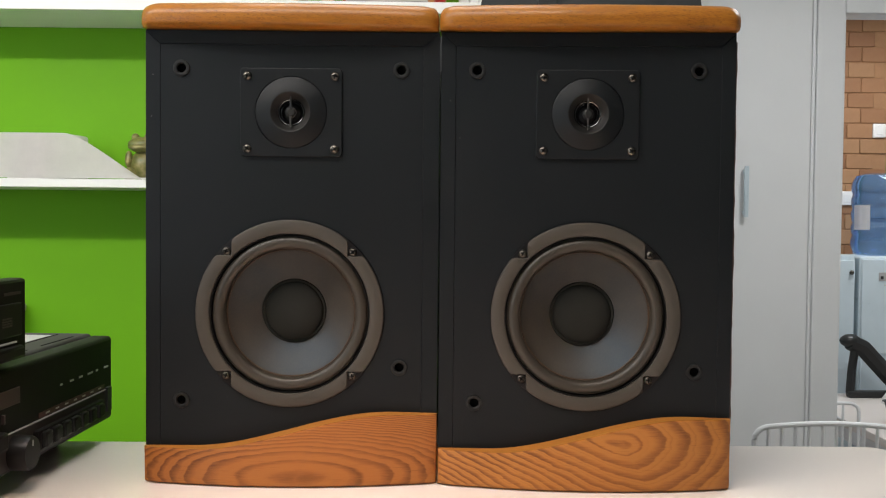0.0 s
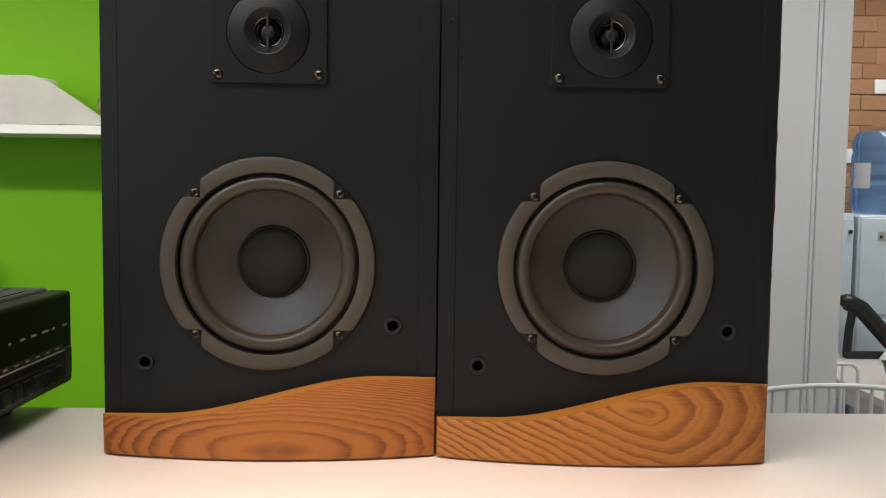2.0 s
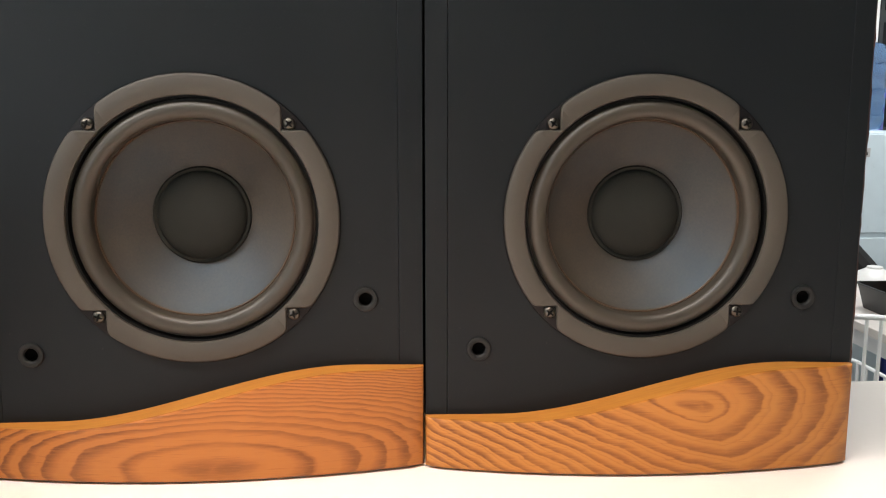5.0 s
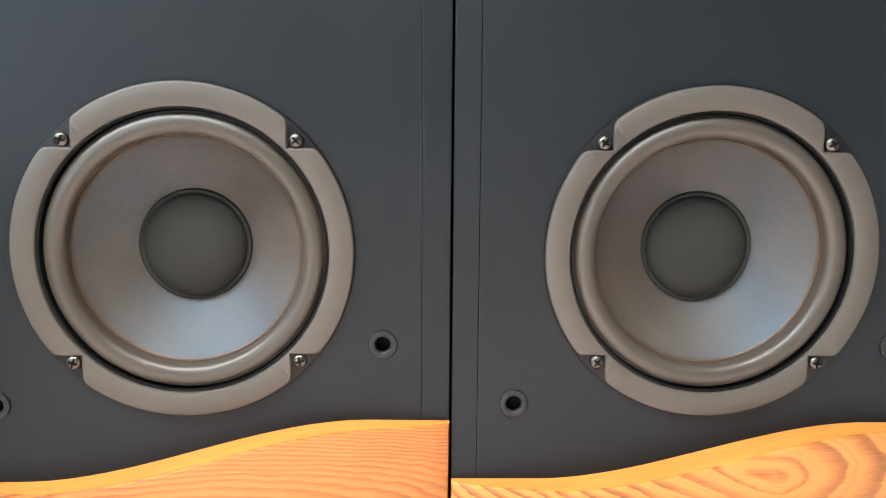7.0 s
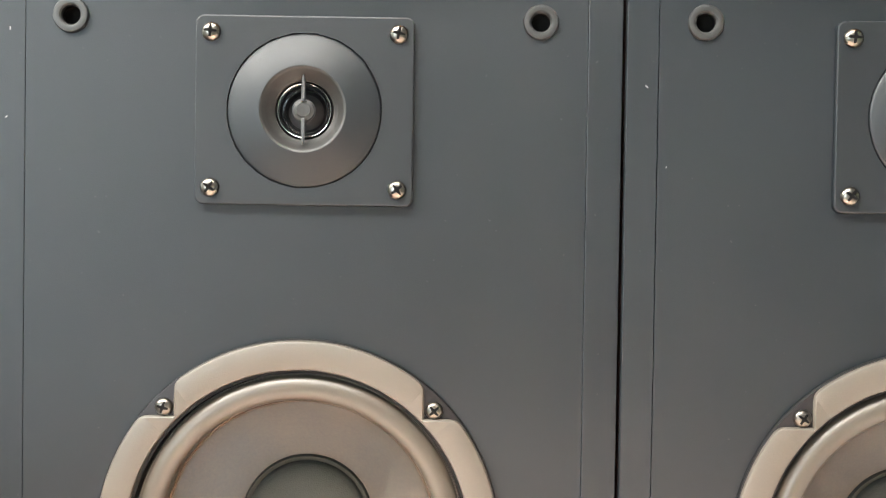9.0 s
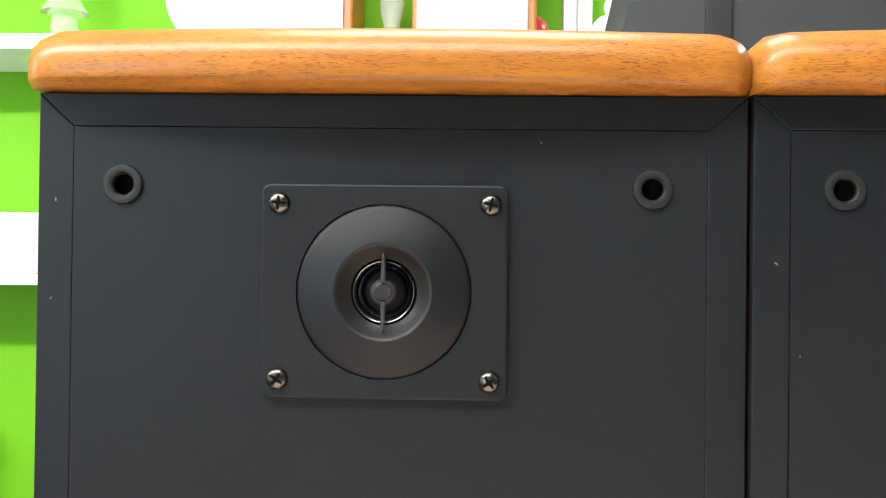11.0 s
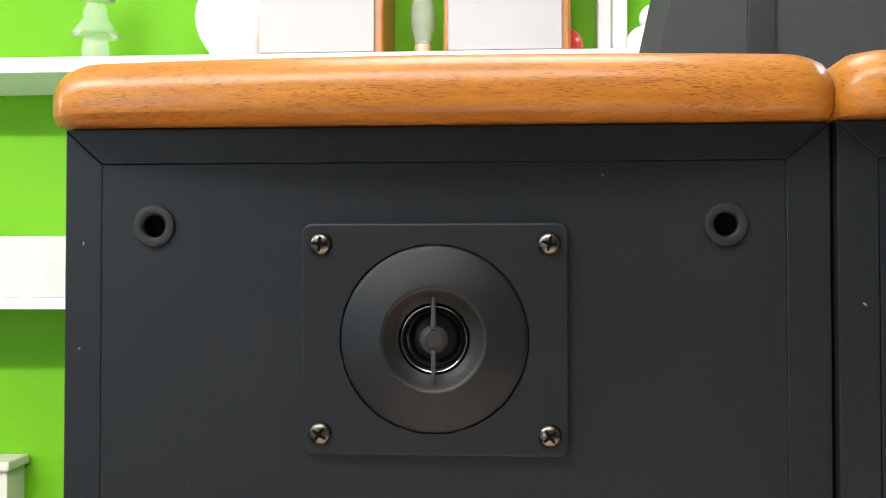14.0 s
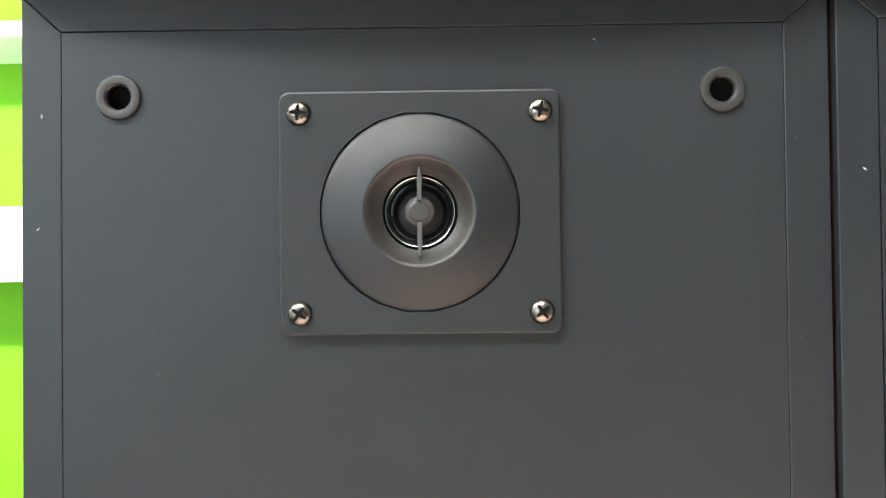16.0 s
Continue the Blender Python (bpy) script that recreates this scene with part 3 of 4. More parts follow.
def grommet(parent, x, z):
    g = part("grommet", lathe([(0.0074, 0.001), (0.0074, -0.0006), (0.0070, -0.0013), (0.0058, -0.0016), (0.0046, -0.0013), (0.0040, -0.0006), (0.0039, 0.001)], 32), RUBBER, parent,
             "black rubber grille socket", pose(x, 0, z))
    part("socket_hole", lathe([(0.0041, 0.0002), (0.0041, 0.0042), (0.0, 0.0042)], 24), DEEP, g)
    return g


def speaker(m, wood, tilt, film, extra):
    sp = thing("bookshelf_speaker", m, "two-way black bookshelf speaker with wooden top and wavy plinth" if not film else
               "two-way black bookshelf speaker with teardrop-grained wooden plinth", "loudspeaker", "pair of bookshelf speakers")
    bm = merge(holed_panel(-HW + 0.0004, HW + extra - 0.0004, BASE, H_TOP, [(0, 0.1482, 0.0815)], 0.0045, 0.0398), box(-HW + 0.0004, HW + extra - 0.0004, 0.04, DEPTH, BASE, H_TOP, 0.0006))
    part("cabinet", bm, VENEER, sp, "dark red-brown veneered cabinet")
    if film:
        # Added sheet, shifted sideways so the gap between the speakers stays dark.
        part("rear_panel", box(-HW - 0.0085, HW - 0.002, DEPTH + 0.0002, DEPTH + 0.012, BASE, H_TOP - 0.001, 0.001), BLACK, sp, "black panel added to darken the gap between the speakers")
    ix, it, g = 0.1166, 0.3855, 0.0002
    jx = 0.1156            # the near joint sits a little further in
    part("baffle", holed_panel(-jx, ix, 0.02, it, [(0, 0.1482, 0.0818), (0, 0.3260, 0.0150)] + [(x, z, 0.0066) for x, z in SOCKETS], 0.0044, 0.0), VINYL, sp, "black vinyl-covered baffle")
    o, oi = HW, 0.0006
    part("frame_side", prism([(-o, 0.0), (-jx - g, 0.0), (-jx - g, it + g), (-o, H_TOP - oi - g)], 0.0044, 0.0, "Y", 0.0004), VINYL, sp)
    part("frame_side", prism([(o + extra, 0.0), (ix + g, 0.0), (ix + g, it + g), (o + extra, H_TOP - oi - g)], 0.0044, 0.0, "Y", 0.0004), VINYL, sp)
    part("frame_top", prism([(-jx - g, it + 2 * g), (ix + g, it + 2 * g), (o + extra, H_TOP - oi), (-o, H_TOP - oi)], 0.0044, 0.0, "Y", 0.0002, 1), VINYL, sp)
    part("top_board", board_mesh(), BOARD, sp, "polished mahogany-coloured top board", smooth=0.9)
    plinth = part("plinth", plinth_mesh(extra), wood, sp, "bowed ash plinth with a wavy upper edge", pose(0, -0.0002, 0))
    plinth.data.materials.append(ASH_LIT_TOP)
    tweeter(sp, 0.3260)
    woofer(sp, 0.0006 if film else -0.0007, 0.1478, tilt)
    for x, z in SOCKETS:
        grommet(sp, x, z)
    chips = ((0.0565, 0.381, 0.00035), (-0.1222, 0.3585, 0.00045), (-0.1235, 0.322, 0.0004)) if not film else \
        ((-0.1205, 0.338, 0.0005), (-0.112, 0.305, 0.0003))
    for k, (x, z, r) in enumerate(chips):
        part("chip_mark", lathe([(r, 0.0), (r * 0.7, -0.00012), (0, -0.00015)], 8), CHIP, sp, "tiny pale chip in the vinyl", pose(x, 0, z, 0, 40 + 50 * k, 0) @ Matrix.Diagonal((1.8, 1, 0.7, 1)))
    if film:
        bm = bmesh.new()
        rows = []
        for k in range(60):
            z = 0.035 + 0.355 * k / 59
            w = 0.0006 + 0.0009 * noise.noise(Vector((z * 40, 1.3, 0))) + 0.001 * noise.noise(Vector((z * 130, 4, 0)))
            rows.append([bm.verts.new((HW + q, y, z)) for q, y in ((-0.0002, 0.0008), (max(w, 0.0002) + 0.0008, 0.0014), (max(w, 0.0002) + 0.0010, 0.006), (-0.0002, 0.03))])
        for a, b in zip(rows, rows[1:]):
            for k in range(3):
                bm.faces.new((a[k], a[k + 1], b[k + 1], b[k]))
            bm.faces.new((a[3], a[0], b[0], b[3]))
        bm.faces.new(rows[0])
        bm.faces.new(rows[-1][::-1])
        part("peeling_edge", bm, EDGE, sp, "loose wrinkled red-brown edge veneer")
    return sp


speaker(pose(-0.1275, 0, 0), ASH_L, 1, False, 0.0024)
speaker(pose(0.1335, -0.0081, 0, 0, 0, -2.34), ASH_R, 2, True, 0.0)


# ---- hi-fi units on the counter ----
def receiver():
    """Wide receiver whose front faces along the counter."""
    ob = thing("stereo_receiver", pose(-0.3475, 0.172, -0.003, 0, 0, -2.0), "black stereo receiver with rows of buttons, on the counter", "receiver")
    L, D, z0, z1 = 0.43, 0.33, 0.0185, 0.1095
    part("casing", prism(rounded(-D, -0.022, z0 + 0.002, z1, 0.004), -L + 0.002, -0.002, "Y", 0.001), HIFITOP, ob)
    part("front_panel", box(-0.0225, 0.0, -L, 0.0, z0, z1 - 0.002, 0.004, 3), HIFI, ob, "glossy black front panel")
    # Thin added strip that carries the painted warm sheen.
    part("lower_fascia", box(-0.001, 0.0006, -L + 0.006, -0.006, z0 + 0.004, z0 + 0.0330, 0.0004), FASCIA, ob, "lower strip of the front, browned for the counter's warm sheen")
    part("trim_line", box(-0.001, 0.0012, -L + 0.01, -0.008, z0 + 0.0335, z0 + 0.0345), SILVER, ob)
    part("button_rail", box(-0.001, 0.006, -0.180, -0.034, z0 + 0.008, z0 + 0.027, 0.003), HIFI, ob)
    for k in range(7):
        part("push_button", box(0.004, 0.010, -0.175 + k * 0.0195, -0.159 + k * 0.0195, z0 + 0.010, z0 + 0.025, 0.0029), KNOB, ob)
    for k in range(7):
        part("print_mark", box(0, 0.0006, -0.155 + k * 0.0195, -0.148 + k * 0.0195, z0 + 0.0370, z0 + 0.0385), PRINT, ob)
    for k, w in enumerate((0.004, 0.008, 0.008, 0.012, 0.004, 0.010)):
        part("print_mark", box(0, 0.0006, -0.125 + k * 0.0205, -0.125 + k * 0.0205 + w, z0 + 0.0570, z0 + 0.0588), PRINT, ob)
    part("power_key", box(-0.001, 0.003, -0.020, -0.008, z0 + 0.010, z0 + 0.036, 0.001), BLACK, ob)
    part("display_window", box(-0.001, 0.0010, -0.30, -0.203, z0 + 0.057, z0 + 0.071, 0.0004), SMOKE, ob, "dim smoked display window")
    part("label_band", box(-0.001, 0.0004, -0.168, -0.022, z0 + 0.0352, z0 + 0.0402), REDBAND, ob, "dark red band of small labels")
    part("slider_key", box(-0.001, 0.009, -0.262, -0.236, z0 + 0.024, z0 + 0.040, 0.003), KNOB, ob)
    k2 = part("tone_knob", lathe([(0, 0.0), (0.0120, 0.0), (0.0120, 0.010), (0.0105, 0.0125), (0, 0.0125)], 28, "Z"), KNOB, ob, "small round black knob", pose(0.0, -0.278, z0 + 0.016, 0, 90, 0))
    part("pointer", box(-0.009, -0.004, -0.0006, 0.0006, 0.0122, 0.0129), PRINT, k2)
    for y0, y1, x in ((-0.20, -0.128, -0.030), (-0.10, -0.030, -0.030)):
        part("vent_slot", box(x - 0.001, x + 0.001, y0, y1, z1 - 0.002, z1 + 0.0003), DEEP, ob)
    part("cover_seam", box(-0.0545, -0.0530, -L + 0.01, -0.012, z1 - 0.002, z1 + 0.0003), DEEP, ob)
    k1 = part("volume_knob", lathe([(0, 0.0), (0.0150, 0.0), (0.0150, 0.013), (0.0135, 0.0160), (0, 0.0160)], 32, "Z"), KNOB, ob, "round black knob", pose(0.0, -0.212, z0 + 0.016, 0, 90, 0))
    part("pointer", box(-0.011, -0.006, -0.0006, 0.0006, 0.0158, 0.0165), PRINT, k1)
    for k in range(5):
        part("small_key", box(0, 0.0030, -0.272 + k * 0.0095, -0.269 + k * 0.0095, z0 + 0.0445, z0 + 0.0525, 0.0005), SMOKE, ob)
    part("label_plate", box(-0.23, -0.055, -0.135, -0.025, z1 - 0.0005, z1 + 0.0008), SILVER, ob, "worn grey label")
    part("antenna_clip", box(-0.12, -0.10, -0.062, -0.055, z1, z1 + 0.006, 0.001), BLACK, ob)
    for x in (-0.28, -0.05):
        for y in (-0.36, -0.06):
            part("foot", lathe([(0, 0), (0.016, 0), (0.018, 0.004), (0.020, z0 + 0.003), (0, z0 + 0.003)], 24, "Z"), BLACK, ob, "", pose(x, y, 0))
    return ob


def deck():
    ob = thing("cassette_deck", pose(-0.352, -0.022, 0.1073, 0, 0, -1.0), "small black deck stacked on the receiver", "deck")
    part("casing", box(-0.26, -0.016, -0.27, -0.002, 0.004, 0.069, 0.002), HIFITOP, ob)
    part("front_panel", box(-0.017, 0.0, -0.272, 0.0, 0.003, 0.072, 0.003), HIFI, ob)
    part("cassette_door", box(-0.001, 0.0020, -0.062, -0.012, 0.0240, 0.0520, 0.0012), KNOB, ob)
    part("drawer", box(-0.001, 0.006, -0.062, -0.014, 0.0050, 0.0165, 0.003), KNOB, ob)
    part("slit", box(-0.001, 0.0025, -0.060, -0.022, 0.0188, 0.0200), SILVER, ob)
    part("print_mark", box(0, 0.0006, -0.040, -0.011, 0.0588, 0.0612), SMOKE, ob)
    for k in range(4):
        part("print_mark", box(0.0016, 0.0024, -0.047, -0.030, 0.0330 + k * 0.0021, 0.0342 + k * 0.0021), SMOKE, ob)
    part("side_window", box(-0.001, 0.0012, -0.20, -0.075, 0.030, 0.056, 0.0006), DEEP, ob, "dark glossy window")
    for x in (-0.22, -0.04):
        for y in (-0.24, -0.03):
            part("foot", lathe([(0, 0), (0.010, 0), (0.010, 0.005), (0, 0.005)], 16, "Z"), BLACK, ob, "", pose(x, y, 0))
    return ob


receiver()
deck()

# ---- green wall shelves and what stands on them ----
LOW, UP, SH_Y = 0.2905, 0.633, 0.954
LOW_T, UP_T = LOW + 0.0165, UP + 0.0225


def wall_shelf(z, top, x1):
    ob = thing("wall_shelf", pose(0, 0, z), "long white shelf board on the green wall", "shelf", "wall shelves")
    part("board", box(-1.7, x1, SH_Y, GREEN_Y - 0.002, 0, top - z, 0.0012), SHELF, ob)
    for x in (-1.6, -0.35, x1 - 0.1):
        part("bracket", box(x - 0.010, x + 0.010, SH_Y + 0.09, GREEN_Y - 0.002, -0.012, 0.0, 0.001), SHELF, ob)
    return ob


wall_shelf(LOW, LOW_T, 0.20)
wall_shelf(UP, UP_T, 0.46)


def paper_roll():
    ob = thing("paper_roll", pose(-0.784, 1.035, LOW_T), "large white paper roll with a loose trailing sheet", "paper roll")
    r, h = 0.075, 0.089
    part("roll", lathe([(0.020, 0), (r - 0.001, 0), (r, 0.001), (r, h - 0.001), (r - 0.001, h), (0.020, h), (0.020, 0)], 72, "Z"), PAPER, ob)
    bm = bmesh.new()
    rows, n = [], 32
    for i in range(n + 1):
        u = i / n
        x, y = 0.30 * u - (0.074 if i == 0 else 0), -r - 0.001 - 0.002 * math.sin(u * 3)
        fall = min(1, max(0, (u - 0.23) / 0.46))
        fall = fall ** 1.12
        top = max(0.0035, h * (1 - 0.97 * fall))
        lean = 0.030 * min(1, max(0, (u - 0.12) / 0.6)) ** 1.2
        rows.append([bm.verts.new((x, y + lean * (k / 5) ** 1.3, 0.0015 + (top - 0.0015) * k / 5 + (0.002 * math.sin(9 * u + k) if 0 < k and u > 0.3 else 0))) for k in range(6)])
    for a, b in zip(rows, rows[1:]):
        for k in range(5):
            bm.faces.new((a[k], a[k + 1], b[k + 1], b[k]))
    bmesh.ops.solidify(bm, geom=bm.faces[:], thickness=0.0010)
    part("loose_sheet", soften(bm), PAPER, ob, "trailing end of the paper", smooth=1.2)
    return ob


paper_roll()


def blob(bm, c, r, s=(1, 1, 1)):
    b2 = bmesh.new()
    bmesh.ops.create_uvsphere(b2, u_segments=20, v_segments=12, radius=r)
    for v in b2.verts:
        v.co = (c[0] + v.co.x * s[0], c[1] + v.co.y * s[1], c[2] + v.co.z * s[2])
    return merge(bm, soften(b2))


def glazed(name, *stops):
    n = Nodes(name)
    n.bump(n.noise(90), 0.3, 0.002)
    return n.set(n.ramp(n.noise(60), *stops), 0.35)


FROG = glazed("glazed_olive_clay", (0.35, (0.09, 0.11, 0.025)), (0.55, (0.22, 0.20, 0.07)), (0.7, (0.34, 0.30, 0.14)))
YELLOW = glazed("glazed_yellow_green", (0.3, (0.20, 0.24, 0.01)), (0.6, (0.36, 0.40, 0.03)), (0.75, (0.44, 0.46, 0.08)))
bm = blob(None, (0, 0, 0.034), 0.028, (1, 0.9, 1.15))
bm = blob(bm, (0.0, -0.012, 0.076), 0.023, (1.25, 1, 0.72))
bm = blob(bm, (0.0, -0.020, 0.070), 0.021, (1.2, 1, 0.35))
bm = blob(bm, (-0.013, -0.012, 0.092), 0.008)
bm = blob(bm, (0.013, -0.012, 0.092), 0.008)
bm = blob(bm, (-0.024, -0.015, 0.015), 0.015, (1, 1.3, 1))
bm = blob(bm, (0.024, -0.015, 0.015), 0.015, (1, 1.3, 1))
bm = blob(bm, (-0.027, -0.012, 0.046), 0.010, (0.8, 0.8, 1.8))
bm = blob(bm, (0.027, -0.012, 0.046), 0.010, (0.8, 0.8, 1.8))
solid("frog_figurine", bm, FROG, pose(-0.606, 1.082, LOW_T), "small glazed olive clay frog figurine on the shelf", "figurine")

jar = thing("ceramic_lantern", pose(-0.962, 1.05, LOW_T), "yellow-green ceramic lantern with small openings on the shelf", "lantern")
prof = [(0, 0), (0.034, 0)]
for k in range(4):
    z = 0.006 + k * 0.026
    prof += [(0.036, z), (0.044, z + 0.010), (0.036, z + 0.022)]
part("body", lathe(prof + [(0.022, 0.106), (0, 0.112)], 32, "Z"), YELLOW, jar)
# Solid black blobs paint the shade inside the openings.
for k in range(3):
    for a in (-60, -20, 20):
        q = radians(a - 60)
        part("opening", blob(None, (0.0400 * math.cos(q), 0.0400 * math.sin(q), 0.018 + k * 0.026), 0.005, (1, 1, 0.8)), DEEP, jar)

cream = thing("wall_box", pose(0, 0, 0), "slim cream box with an overhanging lid on the green wall", "box")
part("body", box(-1.25, -0.876, 1.068, GREEN_Y - 0.002, -0.42, 0.032, 0.002), CREAM, cream)
part("lid", box(-1.26, -0.868, 1.058, GREEN_Y - 0.002, 0.0325, 0.048, 0.003), CREAM, cream)


def ornament(x, y, prof, label, foot):
    ob = thing("glass_ornament", pose(x, y, UP_T), label, "ornament")
    part("glass", lathe(prof, 32, "Z"), CRYSTAL, ob, "", pose(0, 0, foot))
    part("foot", lathe([(0, 0), (prof[1][0], 0), (prof[1][0] * 1.03, foot * 0.5), (prof[1][0] * 0.95, foot - 0.0004), (0, foot - 0.0004)], 32, "Z"), AMBER, ob, "amber tinted foot")
    return ob


AMBER = mottled("amber_glass", (0.62, 0.46, 0.25), 0.2, 0.15)
ornament(-0.726, 1.04, [(0, 0), (0.019, 0), (0.021, 0.008), (0.019, 0.020), (0.018, 0.030), (0.035, 0.034), (0.033, 0.040), (0.018, 0.060), (0.019, 0.07), (0.012, 0.085), (0.028, 0.09),
                        (0.012, 0.108), (0.005, 0.13), (0, 0.14)], "clear glass tiered pagoda ornament on the shelf", 0.018)
ornament(-0.220, 1.04, [(0, 0), (0.013, 0), (0.012, 0.006), (0.018, 0.026), (0.019, 0.045), (0.014, 0.07), (0.010, 0.085), (0.015, 0.11), (0, 0.115)],
         "clear glass bottle ornament with an amber foot", 0.030)
vase = [(0, 0)] + [(0.0785 * math.sin(math.pi * (0.17 + 0.045 * k)), 0.01 * k) for k in range(17)]
solid("round_vase", lathe(vase + [(0.026, 0.168), (0.026, 0.18), (0.021, 0.18), (0.021, 0.16), (0, 0.15)], 64, "Z"),
      SHELF, pose(-0.488, 1.043, UP_T), "plump glossy white vase on the upper shelf", "vase")
solid("red_ball", blob(None, (0, 0, 0.026), 0.026), REDPACK, pose(-0.006, 1.04, UP_T), "small red ball on the upper shelf", "ball")
solid("white_ornament", blob(blob(None, (0, 0, 0.028), 0.028), (0.012, 0, 0.068), 0.020), WHITE, pose(0.112, 1.05, UP_T), "pale round ornament on the upper shelf", "ornament")
post = thing("shelf_post", pose(0, 0, 0), "white channelled upright post of the shelf unit", "post")
part("upright", box(0.047, 0.068, GREEN_Y - 0.030, GREEN_Y - 0.002, UP_T, CEIL - 0.002, 0.002), SHELF, post)
part("upright", box(0.0685, 0.091, GREEN_Y - 0.045, GREEN_Y - 0.002, UP_T, CEIL - 0.002, 0.003), SHELF, post)


def wood_sided(x0, x1, y0, lip, label):
    ob = thing("wood_sided_speaker", pose(0, 0, UP_T), label, "loudspeaker", "wood-sided speakers")
    part("cabinet", box(x0, x1, y0 + 0.007, GREEN_Y - 0.012, 0, 0.27, 0.004), ORANGEWOOD, ob, "orange wood cabinet")
    part("front", box(x0 + lip, x1 - 0.013, y0, y0 + 0.0068, 0.003, 0.266, 0.001), GREYFRONT, ob, "pale grey grille front")
    return ob


wood_sided(-0.450, -0.270, 0.962, 0.0006, "small pale-fronted speaker with orange wood sides, beside a vase")
wood_sided(-0.184, -0.004, 0.962, 0.007, "small speaker with pale grey front and orange wood sides")


def tower():
    """Tall charcoal speaker on the floor; the upper half tapers."""
    ob = thing("tower_speaker", pose(0, 0, FLOOR), "tall charcoal cloth-covered tower speaker behind the pair", "loudspeaker")
    z0, z1 = 0.54 - FLOOR, 1.08 - FLOOR
    part("bass_cabinet", box(-0.05, 0.47, 0.70, 0.94, 0, z0 - 0.001, 0.006), CHARCOAL, ob)
    rings = []
    for z in (z0, z1):
        s = 0.16 * (z - z0)
        rings.append([(0.062 + 1.4 * s, 0.71, z), (0.452 - s, 0.71, z), (0.452 - s, 0.93, z), (0.062 + 1.4 * s, 0.93, z)])
    bm = stack_rings(rings)
    part("cabinet", bm, CHARCOAL, ob, smooth=0.2)
    part("seam_strip", box(0.170, 0.200, 0.705, 0.7102, z0 + 0.004, z1 - 0.02, 0.001), BLACK, ob, "dark strip between grilles")
    return ob


tower()

# ---- doorway and back room ----
door = thing("door_1", pose(0, 0, 0), "white doorway casing, open to the back room", "doorway", kind="structure")
part("casing_side", box(DOOR_L - 0.090, DOOR_L, WALL_Y - 0.018, WALL_Y - 0.001, FLOOR, DOOR_T + 0.088, 0.004), WHITE, door)
part("casing_side", box(DOOR_R, DOOR_R + 0.088, WALL_Y - 0.018, WALL_Y - 0.001, FLOOR, DOOR_T + 0.088, 0.004), WHITE, door)
part("casing_head", box(DOOR_L + 0.0005, DOOR_R - 0.0005, WALL_Y - 0.018, WALL_Y - 0.001, DOOR_T, DOOR_T + 0.088, 0.004), WHITE, door)
part("bead", box(DOOR_L - 0.102, DOOR_L - 0.0905, WALL_Y - 0.010, WALL_Y - 0.001, FLOOR, DOOR_T + 0.09, 0.003), WHITE, door)
part("jamb", box(DOOR_L - 0.0005, DOOR_L + 0.010, WALL_Y + 0.0005, WALL_Y + 0.081, FLOOR, DOOR_T - 0.002, 0.002), WHITE, door)
# A door handle; the panel behind it is built as plain wall.
pull = thing("pull_handle", pose(0, 0, 0), "slim grey upright door handle on the white wall", "rail")
part("grip", box(1.007, 1.022, WALL_Y - 0.03, WALL_Y - 0.018, 0.254, 0.421, 0.004), FRIDGE, pull)
for z in (0.27, 0.405):
    part("standoff", box(1.010, 1.018, WALL_Y - 0.019, WALL_Y - 0.0005, z - 0.006, z + 0.006, 0.001), FRIDGE, pull)


def hoop(w, h, r, bulge):
    """An upright wire hoop: two posts joined by a slightly arched rail with round corners."""
    pts = [(0, 0, 0), (0, 0, h - 0.035)]
    pts += [(0.030 - 0.030 * math.cos(a), 0, h - 0.035 + 0.030 * math.sin(a)) for a in (0.4, 0.8, 1.2)]
    pts += [(0.030 + (w - 0.06) * k / 10, 0, h - 0.004 + bulge * (1 - (k / 5 - 1) ** 2)) for k in range(11)]
    pts += [(w - 0.030 + 0.030 * math.cos(a), 0, h - 0.035 + 0.030 * math.sin(a)) for a in (1.2, 0.8, 0.4)]
    return tube(pts + [(w, 0, h - 0.035), (w, 0, 0)], r, 10)


def wire_rack():
    w, d, h = 0.340, 0.22, 0.335
    ob = thing("wire_basket", pose(0.723, 1.20, -0.219 - h), "white coated wire basket with a high arched front", "basket")

    def loop(z, r):
        pts = rounded(0, w, 0.006, d, 0.035, 6)
        pts = pts + [pts[0], pts[1]]
        return tube([(x, y, z) for x, y in pts], r)
    part("front_hoop", hoop(w, h, 0.0062, 0.008), WIRE, ob, "arched front rail")
    part("rim", loop(h - 0.15, 0.004), WIRE, ob)
    part("rim", loop(0.006, 0.0055), WIRE, ob)
    for k in range(1, 11):
        x = w * k / 11
        part("wire", tube([(x, 0.0, h - 0.001), (x, 0.0, 0.006)], 0.0040), WIRE, ob)
        part("wire", tube([(x, d, h - 0.15), (x, d, 0.006)], 0.0036), WIRE, ob)
        part("wire", tube([(x, 0, 0.006), (x, d, 0.006)], 0.0036), WIRE, ob)
    for k in range(5):
        y = 0.035 + (d - 0.07) * k / 4
        for x in (0, w):
            part("wire", tube([(x, y, h - 0.15), (x, y, 0.006)], 0.0036), WIRE, ob)
    return ob


wire_rack()
stool = thing("low_stool", pose(0, 0, 0), "low white stool under the wire basket", "stool")
part("seat", box(0.70, 1.09, 1.18, 1.44, -0.581, -0.5542, 0.004), SHELF, stool)
for x in (0.73, 1.06):
    for y in (1.21, 1.41):
        part("leg", box(x - 0.012, x + 0.012, y - 0.012, y + 0.012, FLOOR, -0.581, 0.002), SHELF, stool)

